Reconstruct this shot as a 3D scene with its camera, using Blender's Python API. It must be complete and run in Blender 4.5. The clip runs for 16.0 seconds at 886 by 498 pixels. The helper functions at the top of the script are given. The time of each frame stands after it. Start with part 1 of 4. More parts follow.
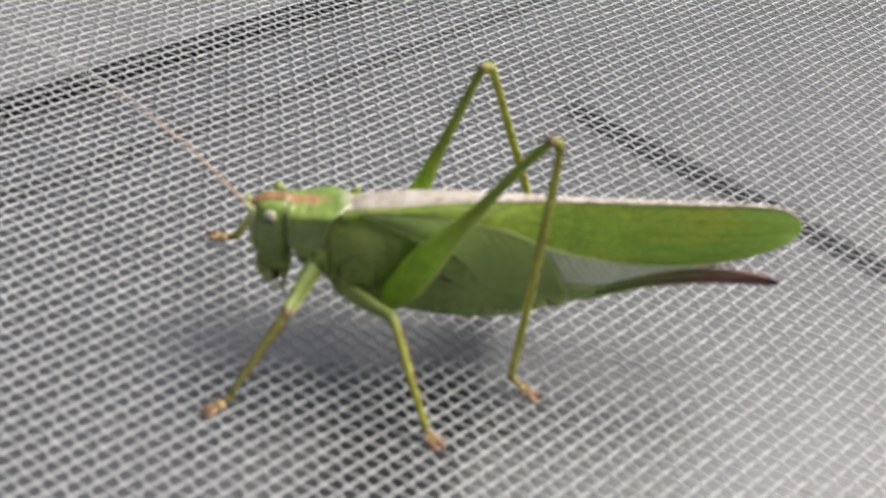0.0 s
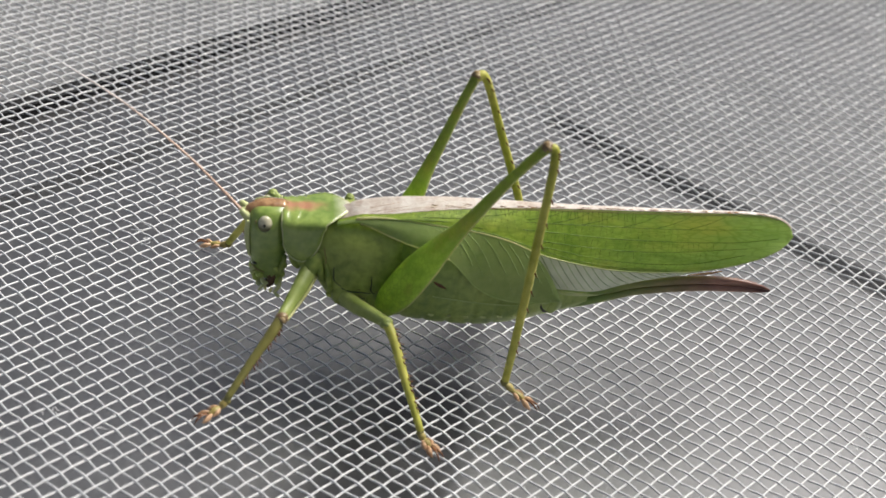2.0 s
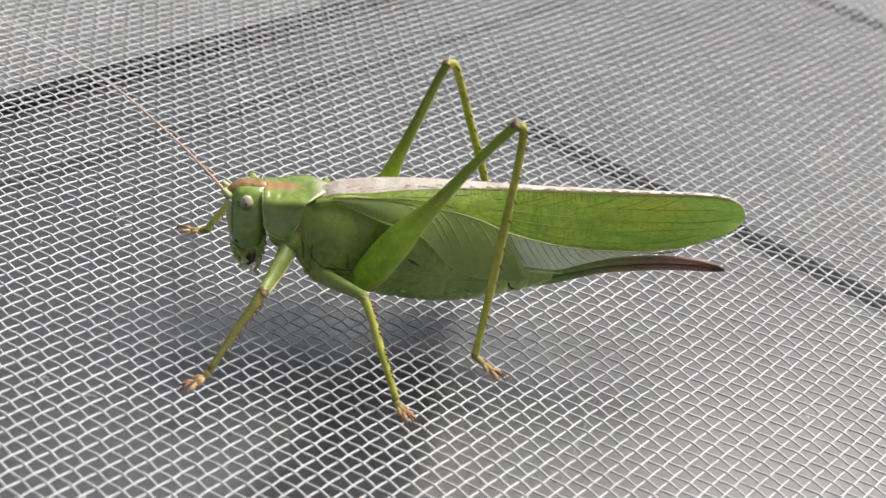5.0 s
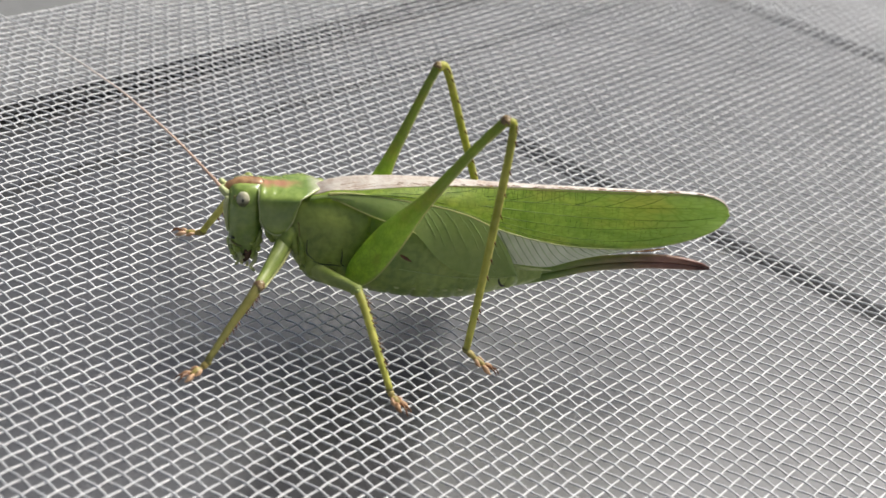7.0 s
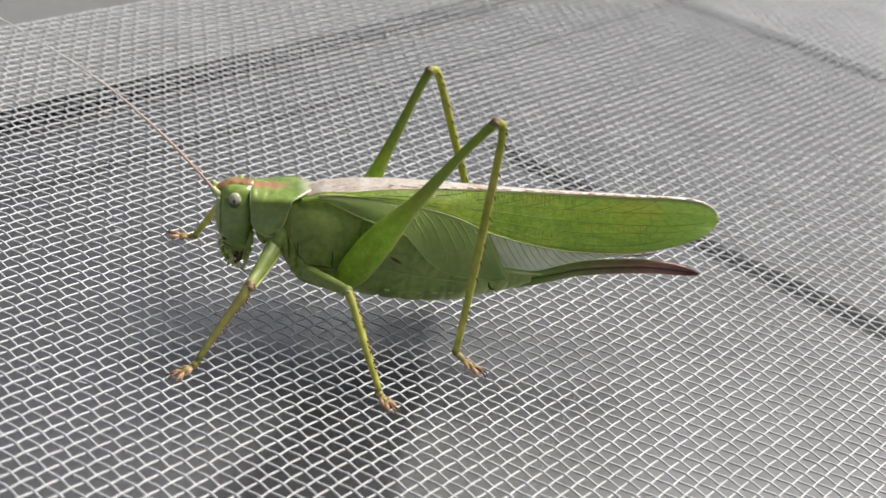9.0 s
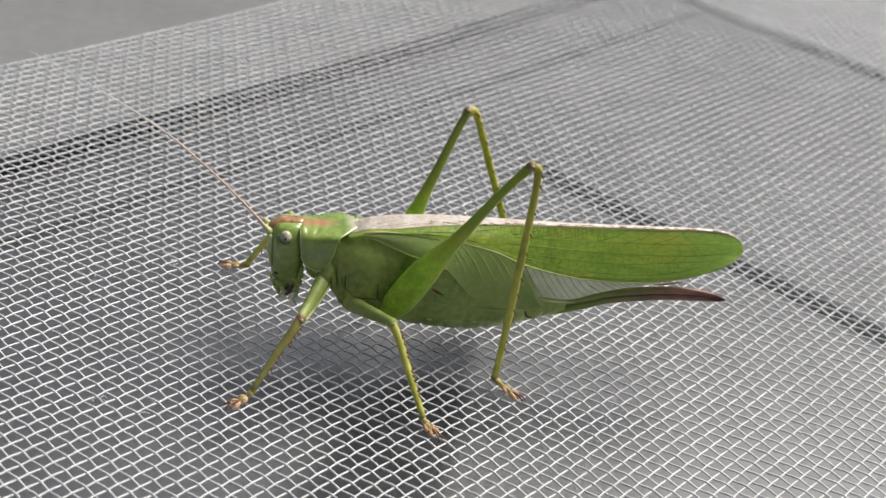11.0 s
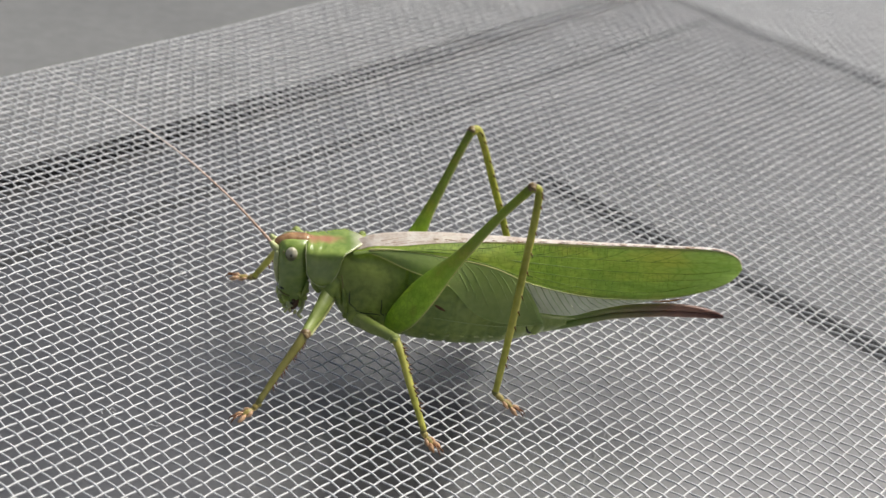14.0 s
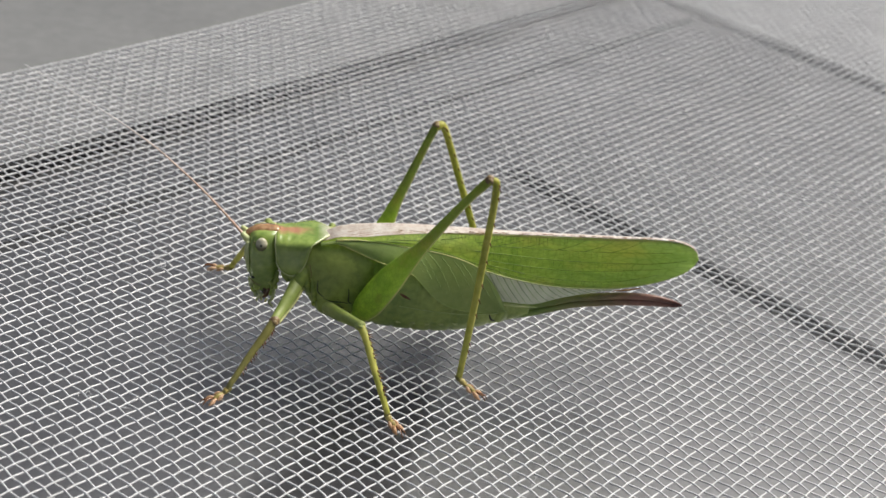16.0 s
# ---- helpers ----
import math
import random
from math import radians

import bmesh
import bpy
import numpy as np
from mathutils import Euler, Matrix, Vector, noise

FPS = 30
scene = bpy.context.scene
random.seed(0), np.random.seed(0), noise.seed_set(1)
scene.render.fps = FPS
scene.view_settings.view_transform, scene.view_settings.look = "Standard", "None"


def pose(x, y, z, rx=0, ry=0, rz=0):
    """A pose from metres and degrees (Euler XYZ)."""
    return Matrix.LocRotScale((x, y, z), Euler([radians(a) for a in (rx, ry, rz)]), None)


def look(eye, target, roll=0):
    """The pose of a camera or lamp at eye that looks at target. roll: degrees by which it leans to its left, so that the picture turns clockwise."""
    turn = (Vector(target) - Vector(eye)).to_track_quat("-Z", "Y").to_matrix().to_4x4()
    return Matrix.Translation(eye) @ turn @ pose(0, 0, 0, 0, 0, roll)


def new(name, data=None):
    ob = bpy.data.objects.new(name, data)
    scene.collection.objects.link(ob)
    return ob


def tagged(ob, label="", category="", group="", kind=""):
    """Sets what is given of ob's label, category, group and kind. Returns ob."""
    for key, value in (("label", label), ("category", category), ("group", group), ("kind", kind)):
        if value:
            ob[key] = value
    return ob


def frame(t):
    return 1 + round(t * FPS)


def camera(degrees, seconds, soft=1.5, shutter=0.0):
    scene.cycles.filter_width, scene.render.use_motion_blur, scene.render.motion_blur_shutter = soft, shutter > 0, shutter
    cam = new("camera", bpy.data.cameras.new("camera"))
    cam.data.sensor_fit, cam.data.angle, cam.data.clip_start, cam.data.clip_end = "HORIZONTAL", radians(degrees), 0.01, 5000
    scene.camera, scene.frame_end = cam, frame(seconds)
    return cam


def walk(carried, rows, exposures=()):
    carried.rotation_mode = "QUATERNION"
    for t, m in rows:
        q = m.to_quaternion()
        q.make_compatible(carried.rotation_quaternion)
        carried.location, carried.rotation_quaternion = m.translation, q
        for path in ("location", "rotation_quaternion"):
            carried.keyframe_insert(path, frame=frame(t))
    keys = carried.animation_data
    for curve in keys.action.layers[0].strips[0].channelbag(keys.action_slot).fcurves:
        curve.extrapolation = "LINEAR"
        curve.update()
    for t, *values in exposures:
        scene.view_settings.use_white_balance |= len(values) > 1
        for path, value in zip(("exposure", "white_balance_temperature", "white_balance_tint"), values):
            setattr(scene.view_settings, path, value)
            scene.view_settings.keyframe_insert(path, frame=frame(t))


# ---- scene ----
MM = 0.001

# ---- camera and its path: x runs along the insect from head to wing tip, z = 0 is the middle of the woven screen ----
PATH = [
    (0.0, 0.00105, -0.11821, 0.08946, 56.257, -7.641, -4.742),
    (0.5, 0.00443, -0.11680, 0.08551, 57.003, -7.821, -4.846),
    (1.0, 0.00358, -0.11830, 0.08498, 57.209, -7.595, -4.773),
    (1.5, -0.00011, -0.11933, 0.08615, 57.329, -8.078, -5.456),
    (2.0, -0.00141, -0.11939, 0.08807, 57.312, -8.378, -5.746),
    (2.5, 0.00128, -0.12398, 0.08576, 57.666, -8.062, -5.393),
    (3.0, 0.00100, -0.12485, 0.08593, 58.049, -7.925, -5.370),
    (3.5, -0.00065, -0.12736, 0.08457, 58.209, -8.271, -5.712),
    (4.0, -0.00287, -0.12711, 0.08647, 58.363, -8.821, -6.250),
    (4.2, -0.00322, -0.12651, 0.08738, 58.341, -9.074, -6.637),
    (6.3, -0.00570, -0.13403, 0.08203, 61.125, -9.431, -8.276),
    (6.5, -0.00543, -0.13427, 0.08175, 61.055, -9.766, -8.472),
    (7.0, -0.00568, -0.13440, 0.08279, 61.406, -9.392, -8.245),
    (7.5, -0.00330, -0.13711, 0.08216, 61.545, -9.313, -7.942),
    (8.0, -0.00412, -0.13666, 0.08331, 61.659, -9.408, -7.949),
    (8.5, -0.00466, -0.13668, 0.08183, 62.356, -9.395, -7.891),
    (8.7, -0.00434, -0.13649, 0.08072, 62.502, -9.638, -8.037),
    (10.8, -0.00748, -0.14072, 0.09048, 61.284, -9.005, -7.412),
    (11.0, -0.00763, -0.14105, 0.09090, 61.192, -8.789, -7.110),
    (11.5, -0.00777, -0.14178, 0.09193, 60.914, -8.621, -6.889),
    (12.0, -0.01040, -0.14142, 0.09334, 60.983, -8.767, -7.174),
    (12.5, -0.01105, -0.14061, 0.09426, 60.800, -8.784, -7.138),
    (13.0, -0.01023, -0.14181, 0.09296, 60.939, -8.827, -6.890),
    (13.5, -0.01005, -0.14219, 0.09438, 60.651, -8.710, -6.260),
    (14.0, -0.00693, -0.14233, 0.09531, 60.628, -8.927, -6.284),
    (14.5, -0.00564, -0.14490, 0.09328, 61.162, -9.065, -6.088),
    (15.0, -0.00591, -0.14535, 0.09402, 61.240, -9.141, -6.179),
    (15.5, -0.00427, -0.14610, 0.09605, 61.105, -9.272, -6.151),
    (16.0, -0.00173, -0.14908, 0.09860, 60.496, -8.528, -5.625),
]
EXPOSURE = [(t, 0.145 + e, 6400, 9) for t, e in ((0.0, -0.10), (0.5, -0.19), (1.0, 0.0), (1.5, -0.05), (2.0, -0.08), (2.5, -0.06), (3.0, 0.12), (3.5, 0.15), (4.0, 0.10), (6.5, -0.01), (7.5, 0.01), (8.5, -0.02), (11.0, -0.06), (12.0, -0.11), (13.5, -0.17), (15.0, -0.13), (15.5, -0.19), (16.0, -0.12))]
cam = camera(33.29, 16.0, soft=1.5)
cam.data.dof.use_dof = True
cam.data.dof.aperture_fstop = 52
walk(cam, [(t, pose(x, y, z, rx, ry, rz)) for t, x, y, z, rx, ry, rz in PATH], EXPOSURE)

# ---- daylight: a bright veiled sky, the sun high behind the insect ----
SUN_FROM = Vector((0.51, 0.26, 0.82)).normalized()
world = bpy.data.worlds.new("sky")
scene.world = world
world.use_nodes = True
wn = world.node_tree
sky = wn.nodes.new("ShaderNodeTexSky")
sky.sky_type = "NISHITA"
sky.sun_disc = False
sky.sun_elevation = math.asin(SUN_FROM.z)
sky.sun_rotation = math.atan2(SUN_FROM.x, SUN_FROM.y)
sky.air_density, sky.dust_density, sky.ozone_density = 1.0, 7.0, 0.8
wn.links.new(sky.outputs["Color"], wn.nodes["Background"].inputs["Color"])
wn.nodes["Background"].inputs["Strength"].default_value = 0.075
sun = new("sun", bpy.data.lights.new("sun", "SUN"))
sun.data.energy, sun.data.angle, sun.data.color = 4.2, radians(36), (1.0, 0.975, 0.93)
sun.matrix_world = look(SUN_FROM, (0, 0, 0))


# ---- materials ----
def material(name, colour, rough=0.5, metal=0.0, spec=0.5):
    m = bpy.data.materials.new(name)
    m.use_nodes = True
    b = m.node_tree.nodes["Principled BSDF"]
    b.inputs["Base Color"].default_value = (*colour, 1)
    b.inputs["Roughness"].default_value = rough
    b.inputs["Metallic"].default_value = metal
    b.inputs["Specular IOR Level"].default_value = spec
    return m


def node(m, kind, **values):
    n = m.node_tree.nodes.new("ShaderNode" + kind)
    for key, value in values.items():
        n.inputs[key].default_value = value
    return n


def link(m, a, out, b, into):
    m.node_tree.links.new(a.outputs[out], b.inputs[into])


def ramp(m, stops):
    n = m.node_tree.nodes.new("ShaderNodeValToRGB")
    while len(n.color_ramp.elements) < len(stops):
        n.color_ramp.elements.new(0.5)
    for e, (at, c) in zip(n.color_ramp.elements, stops):
        e.position, e.color = at, (*c, 1)
    return n


def skin(name, dark, light, rough=0.42, grain=900.0, patch=160.0, bump=0.15, through_light=0.0, spec=0.5, shine=None):
    """Insect cuticle: two greens mixed at two scales, fine pitted relief, and some light shining through."""
    m = material(name, light, rough, 0, spec)
    b = m.node_tree.nodes["Principled BSDF"]
    where = node(m, "TexCoord")
    big, small = node(m, "TexNoise", Scale=patch, Detail=3.0), node(m, "TexNoise", Scale=grain, Detail=4.0)
    mix = node(m, "Math")
    mix.operation = "MULTIPLY_ADD"
    mix.inputs[1].default_value = 0.55
    link(m, where, "Object", big, "Vector")
    link(m, where, "Object", small, "Vector")
    link(m, big, "Fac", mix, 0)
    half = node(m, "Math")
    half.operation = "MULTIPLY"
    half.inputs[1].default_value = 0.45
    link(m, small, "Fac", half, 0)
    link(m, half, 0, mix, 2)
    col = ramp(m, [(0.36, dark), (0.62, light)])
    link(m, mix, 0, col, "Fac")
    link(m, col, "Color", b, "Base Color")
    relief = node(m, "Bump", Strength=bump, Distance=0.0001)
    link(m, small, "Fac", relief, "Height")
    link(m, relief, "Normal", b, "Normal")
    if through_light:
        t = node(m, "BsdfTranslucent")
        mixer = node(m, "MixShader", Fac=through_light)
        if shine:
            t.inputs["Color"].default_value = (*shine, 1)
        else:
            link(m, col, "Color", t, "Color")
        link(m, b, "BSDF", mixer, 1)
        link(m, t, "BSDF", mixer, 2)
        link(m, mixer, "Shader", m.node_tree.nodes["Material Output"], "Surface")
    return m


GREEN = skin("body_green", (0.145, 0.205, 0.03), (0.335, 0.40, 0.078), bump=0.7, grain=1300.0, patch=260.0)
BELLY = skin("belly_green", (0.16, 0.24, 0.05), (0.35, 0.43, 0.11), bump=0.6, grain=1300.0, patch=260.0)
HEAD = skin("head_green", (0.25, 0.33, 0.05), (0.45, 0.52, 0.12), bump=0.4, grain=1300.0, patch=300.0)
LEG = skin("leg_green", (0.25, 0.43, 0.025), (0.52, 0.69, 0.07), through_light=0.42, bump=0.5, patch=330.0, shine=(0.62, 0.76, 0.06))
SHIN = skin("shin_green", (0.40, 0.41, 0.05), (0.66, 0.63, 0.13), through_light=0.22, bump=0.3)
WING = skin("wing_green", (0.18, 0.29, 0.03), (0.43, 0.54, 0.075), rough=0.34, grain=1600.0, bump=0.35, through_light=0.5, shine=(0.52, 0.64, 0.18))
COSTAL = skin("costal_green", (0.25, 0.35, 0.09), (0.41, 0.49, 0.16), rough=0.4, grain=1400.0, bump=0.3, through_light=0.35, shine=(0.38, 0.50, 0.20))
DORSAL = skin("dorsal_pale", (0.64, 0.50, 0.41), (0.93, 0.85, 0.77), rough=0.3, grain=1500.0, patch=420.0, bump=0.6, through_light=0.35)
VEIN = skin("vein_pale", (0.36, 0.42, 0.14), (0.58, 0.60, 0.30))
DARKVEIN = skin("vein_dark", (0.10, 0.17, 0.02), (0.19, 0.28, 0.04), through_light=0.15)
COSTVEIN = skin("vein_dull", (0.27, 0.37, 0.11), (0.40, 0.48, 0.19), patch=500.0)
MEMBRANE = skin("membrane", (0.68, 0.68, 0.58), (0.86, 0.86, 0.77), rough=0.25, through_light=0.3)
TARSUS = skin("tarsus_tan", (0.34, 0.18, 0.08), (0.70, 0.45, 0.27), grain=2500.0, patch=700.0, bump=0.5)
BROWN = skin("crown_brown", (0.20, 0.085, 0.03), (0.46, 0.27, 0.12), rough=0.22, grain=1800.0, patch=600.0, bump=0.9)
FOOT = skin("foot_olive", (0.22, 0.17, 0.045), (0.46, 0.37, 0.11), grain=2500.0, patch=700.0, bump=0.5)
SHANK = skin("shank_brown", (0.15, 0.13, 0.03), (0.26, 0.24, 0.06), bump=0.3)
FORESHIN = skin("fore_shin_olive", (0.125, 0.12, 0.035), (0.25, 0.23, 0.06), through_light=0.05, bump=0.3)
FEELER = skin("feeler_tan", (0.60, 0.38, 0.27), (0.76, 0.55, 0.42), patch=400.0)
OLIVE = skin("band_olive", (0.34, 0.32, 0.09), (0.50, 0.46, 0.18), patch=300.0, through_light=0.4)


def feeler_fade(m):
    """The feeler turns from tan to grey away from the head."""
    b = m.node_tree.nodes["Principled BSDF"]
    tan = b.inputs["Base Color"].links[0].from_node
    where, axes, reach = node(m, "TexCoord"), node(m, "SeparateXYZ"), node(m, "MapRange")
    link(m, where, "Object", axes, "Vector")
    reach.inputs["From Min"].default_value, reach.inputs["From Max"].default_value = -0.007, -0.017
    link(m, axes, "X", reach, "Value")
    mix = m.node_tree.nodes.new("ShaderNodeMix")
    mix.data_type = "RGBA"
    link(m, reach, "Result", mix, 0)
    link(m, tan, "Color", mix, 6)
    mix.inputs[7].default_value = (0.74, 0.72, 0.69, 1)
    link(m, mix, 2, b, "Base Color")


feeler_fade(FEELER)
DARK = skin("dark_mark", (0.012, 0.014, 0.006), (0.03, 0.035, 0.012))
CLAW = skin("claw_brown", (0.09, 0.04, 0.018), (0.24, 0.11, 0.05), rough=0.25)


def eye_material():
    """Compound eye: cream above, dark olive below, with highlight and shading painted in."""
    m = skin("eye", (0.38, 0.36, 0.24), (0.58, 0.54, 0.38), rough=0.15, grain=2600.0, patch=500.0)
    b = m.node_tree.nodes["Principled BSDF"]
    pale = b.inputs["Base Color"].links[0].from_node
    where, axes, reach = node(m, "TexCoord"), node(m, "SeparateXYZ"), node(m, "MapRange")
    link(m, where, "Object", axes, "Vector")
    reach.inputs["From Min"].default_value, reach.inputs["From Max"].default_value = -0.00025, 0.0003
    link(m, axes, "Z", reach, "Value")
    mix = m.node_tree.nodes.new("ShaderNodeMix")
    mix.data_type = "RGBA"
    link(m, reach, "Result", mix, 0)
    mix.inputs[6].default_value = (0.13, 0.13, 0.06, 1)
    link(m, pale, "Color", mix, 7)
    link(m, mix, 2, b, "Base Color")
    return m


EYE = eye_material()
JAW = skin("jaw_dark", (0.025, 0.014, 0.008), (0.10, 0.05, 0.02), rough=0.25)
KNEE = skin("knee_brown", (0.16, 0.09, 0.05), (0.36, 0.27, 0.12), rough=0.28, grain=2200.0, patch=900.0, bump=0.6)
KEEL = skin("keel_cream", (0.66, 0.66, 0.24), (0.84, 0.82, 0.42), through_light=0.45)
FORELEG = skin("fore_leg_green", (0.22, 0.29, 0.055), (0.41, 0.47, 0.14), through_light=0.12, bump=0.3)
LINT = skin("lint_white", (0.6, 0.6, 0.6), (0.75, 0.75, 0.74), rough=0.7)
WIRE = skin("wire_grey_coat", (0.55, 0.55, 0.547), (0.70, 0.70, 0.695), rough=0.52, grain=1800.0, patch=110.0, bump=0.25, spec=0.35)
WIRE.node_tree.nodes["Principled BSDF"].inputs["Metallic"].default_value = 0.12
PANEL_TONES = (0.205, 0.205, 0.208), (0.242, 0.242, 0.245)
PANEL = skin("panel_grey", *PANEL_TONES, rough=0.42, grain=2200.0, patch=25.0, bump=0.04)
PANEL.node_tree.nodes["Principled BSDF"].inputs["Metallic"].default_value = 0.95
LEDGE = skin("ledge_grey", (0.155, 0.155, 0.154), (0.19, 0.19, 0.188), rough=0.45, grain=600.0, patch=40.0, bump=0.03)
PALE = skin("pale_grey", (0.27, 0.27, 0.272), (0.33, 0.33, 0.333), rough=0.4, grain=600.0, patch=40.0, bump=0.03)
FAR = skin("far_grey", (0.15, 0.15, 0.145), (0.19, 0.19, 0.183), rough=0.45, grain=500.0, patch=30.0, bump=0.03)
GAP = skin("gap_black", (0.01, 0.01, 0.011), (0.02, 0.02, 0.021), rough=0.8)


def dark_band(name, sides, tone):
    """The panel's grey with a soft dark band put into its colour; each side gives a way in the plan and the places (mm)
    where the dark begins and is full.
    """
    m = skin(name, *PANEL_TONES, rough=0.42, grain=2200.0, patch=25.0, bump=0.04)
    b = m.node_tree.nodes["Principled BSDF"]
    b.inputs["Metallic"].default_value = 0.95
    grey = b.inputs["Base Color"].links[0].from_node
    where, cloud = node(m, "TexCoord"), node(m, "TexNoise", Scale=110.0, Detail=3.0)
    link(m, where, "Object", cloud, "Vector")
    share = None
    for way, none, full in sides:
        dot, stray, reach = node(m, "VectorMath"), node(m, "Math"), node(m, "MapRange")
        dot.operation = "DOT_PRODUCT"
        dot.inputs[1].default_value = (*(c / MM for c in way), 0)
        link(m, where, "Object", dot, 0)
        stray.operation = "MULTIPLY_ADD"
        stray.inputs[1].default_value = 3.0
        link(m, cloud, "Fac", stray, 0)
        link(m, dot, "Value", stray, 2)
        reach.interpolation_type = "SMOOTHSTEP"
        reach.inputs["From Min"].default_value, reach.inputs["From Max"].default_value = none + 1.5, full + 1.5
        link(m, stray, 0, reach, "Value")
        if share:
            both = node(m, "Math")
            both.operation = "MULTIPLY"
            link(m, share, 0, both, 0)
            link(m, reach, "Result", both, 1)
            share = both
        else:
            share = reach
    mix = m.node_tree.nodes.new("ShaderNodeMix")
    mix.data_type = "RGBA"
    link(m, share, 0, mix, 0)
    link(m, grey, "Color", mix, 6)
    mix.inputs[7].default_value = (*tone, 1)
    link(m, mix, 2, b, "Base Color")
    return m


# dark reflection and shade below the insect, painted into the panel's colour
SHADE_BAND = dark_band("band_shade", [((0.972, -0.235), 28.4, 25.6), ((0.86, -0.51), 14.0, 20.5), ((0.0, 1.0), 12.0, 7.0)], (0.10, 0.099, 0.104))
STRIP_DARK = dark_band("strip_dark_grey", [((0.728, 0.685), 68.6, 70.8), ((0.728, 0.685), 76.0, 73.6), ((0.685, -0.728), -15, -8)], (0.035, 0.035, 0.036))
# soft shade along the raised strip, painted as a dark grey plate
STEP_SHADE = skin("step_shade_grey", (0.03, 0.03, 0.031), (0.045, 0.045, 0.046), rough=0.7, grain=1500.0, patch=40.0, bump=0.03)


def blend_along(m, axis, start, end, tone):
    """Lets a skin turn into another tone between two heights or lengths of its thing."""
    b = m.node_tree.nodes["Principled BSDF"]
    base = b.inputs["Base Color"].links[0].from_socket
    where, axes, reach = node(m, "TexCoord"), node(m, "SeparateXYZ"), node(m, "MapRange")
    link(m, where, "Object", axes, "Vector")
    reach.inputs["From Min"].default_value, reach.inputs["From Max"].default_value = start, end
    link(m, axes, axis, reach, "Value")
    speck = node(m, "TexNoise", Scale=1100.0, Detail=3.0)
    link(m, where, "Object", speck, "Vector")
    shade = node(m, "MapRange")
    shade.inputs["From Min"].default_value, shade.inputs["From Max"].default_value = 0.35, 0.65
    shade.inputs["To Min"].default_value, shade.inputs["To Max"].default_value = 0.72, 1.0
    link(m, speck, "Fac", shade, "Value")
    amount = node(m, "Math")
    amount.operation = "MULTIPLY"
    link(m, reach, "Result", amount, 0)
    link(m, shade, "Result", amount, 1)
    mix = m.node_tree.nodes.new("ShaderNodeMix")
    mix.data_type = "RGBA"
    link(m, amount, 0, mix, 0)
    m.node_tree.links.new(base, mix.inputs[6])
    mix.inputs[7].default_value = (*tone, 1)
    link(m, mix, 2, b, "Base Color")


blend_along(LEG, "Z", 0.0115, 0.0185, (0.27, 0.31, 0.075))
blend_along(WING, "X", 0.030, 0.050, (0.30, 0.42, 0.10))


def patchy(m, scale, tone, stretch, low, high, most):
    """Lets irregular patches of another tone show in a skin."""
    b = m.node_tree.nodes["Principled BSDF"]
    base = b.inputs["Base Color"].links[0].from_socket
    where, size, cloud, reach = node(m, "TexCoord"), node(m, "Mapping"), node(m, "TexNoise", Scale=scale, Detail=4.0), node(m, "MapRange")
    size.inputs["Scale"].default_value = stretch
    link(m, where, "Object", size, "Vector")
    link(m, size, "Vector", cloud, "Vector")
    reach.inputs["From Min"].default_value, reach.inputs["From Max"].default_value = low, high
    reach.inputs["To Max"].default_value = most
    link(m, cloud, "Fac", reach, "Value")
    mix = m.node_tree.nodes.new("ShaderNodeMix")
    mix.data_type = "RGBA"
    link(m, reach, "Result", mix, 0)
    m.node_tree.links.new(base, mix.inputs[6])
    mix.inputs[7].default_value = (*tone, 1)
    link(m, mix, 2, b, "Base Color")


def glow_as_painted(m, lift):
    """Light that shines through takes the surface's own tones, lighter."""
    tree = m.node_tree
    paint = tree.nodes["Principled BSDF"].inputs["Base Color"].links[0].from_socket
    lighter = node(m, "HueSaturation", Value=lift, Saturation=0.88)
    tree.links.new(paint, lighter.inputs["Color"])
    for n in tree.nodes:
        if n.bl_idname == "ShaderNodeBsdfTranslucent":
            link(m, lighter, "Color", n, "Color")


patchy(WING, 260.0, (0.46, 0.43, 0.08), (0.45, 1.0, 1.3), 0.5, 0.68, 0.6)
patchy(WING, 420.0, (0.10, 0.20, 0.025), (0.3, 1.0, 1.6), 0.55, 0.72, 0.55)
patchy(LEG, 420.0, (0.42, 0.36, 0.07), (1.0, 1.0, 0.6), 0.56, 0.7, 0.45)
patchy(SHIN, 700.0, (0.30, 0.22, 0.05), (1.0, 1.0, 0.7), 0.58, 0.72, 0.5)


def blade_material():
    """Brown blade that turns green towards its base."""
    m = skin("blade", (0.155, 0.072, 0.05), (0.33, 0.165, 0.115), rough=0.32, bump=0.3)
    b = m.node_tree.nodes["Principled BSDF"]
    brown = b.inputs["Base Color"].links[0].from_node
    where, axes = node(m, "TexCoord"), node(m, "SeparateXYZ")
    link(m, where, "Object", axes, "Vector")
    reach = node(m, "MapRange")
    reach.inputs["From Min"].default_value, reach.inputs["From Max"].default_value = 0.0380, 0.0500
    link(m, axes, "X", reach, "Value")
    mix = m.node_tree.nodes.new("ShaderNodeMix")
    mix.data_type = "RGBA"
    link(m, reach, "Result", mix, 0)
    mix.inputs[6].default_value = (0.19, 0.27, 0.06, 1)
    link(m, brown, "Color", mix, 7)
    link(m, mix, 2, b, "Base Color")
    return m


BLADE = blade_material()
blend_along(BLADE, "X", 0.0515, 0.0555, (0.075, 0.02, 0.016))


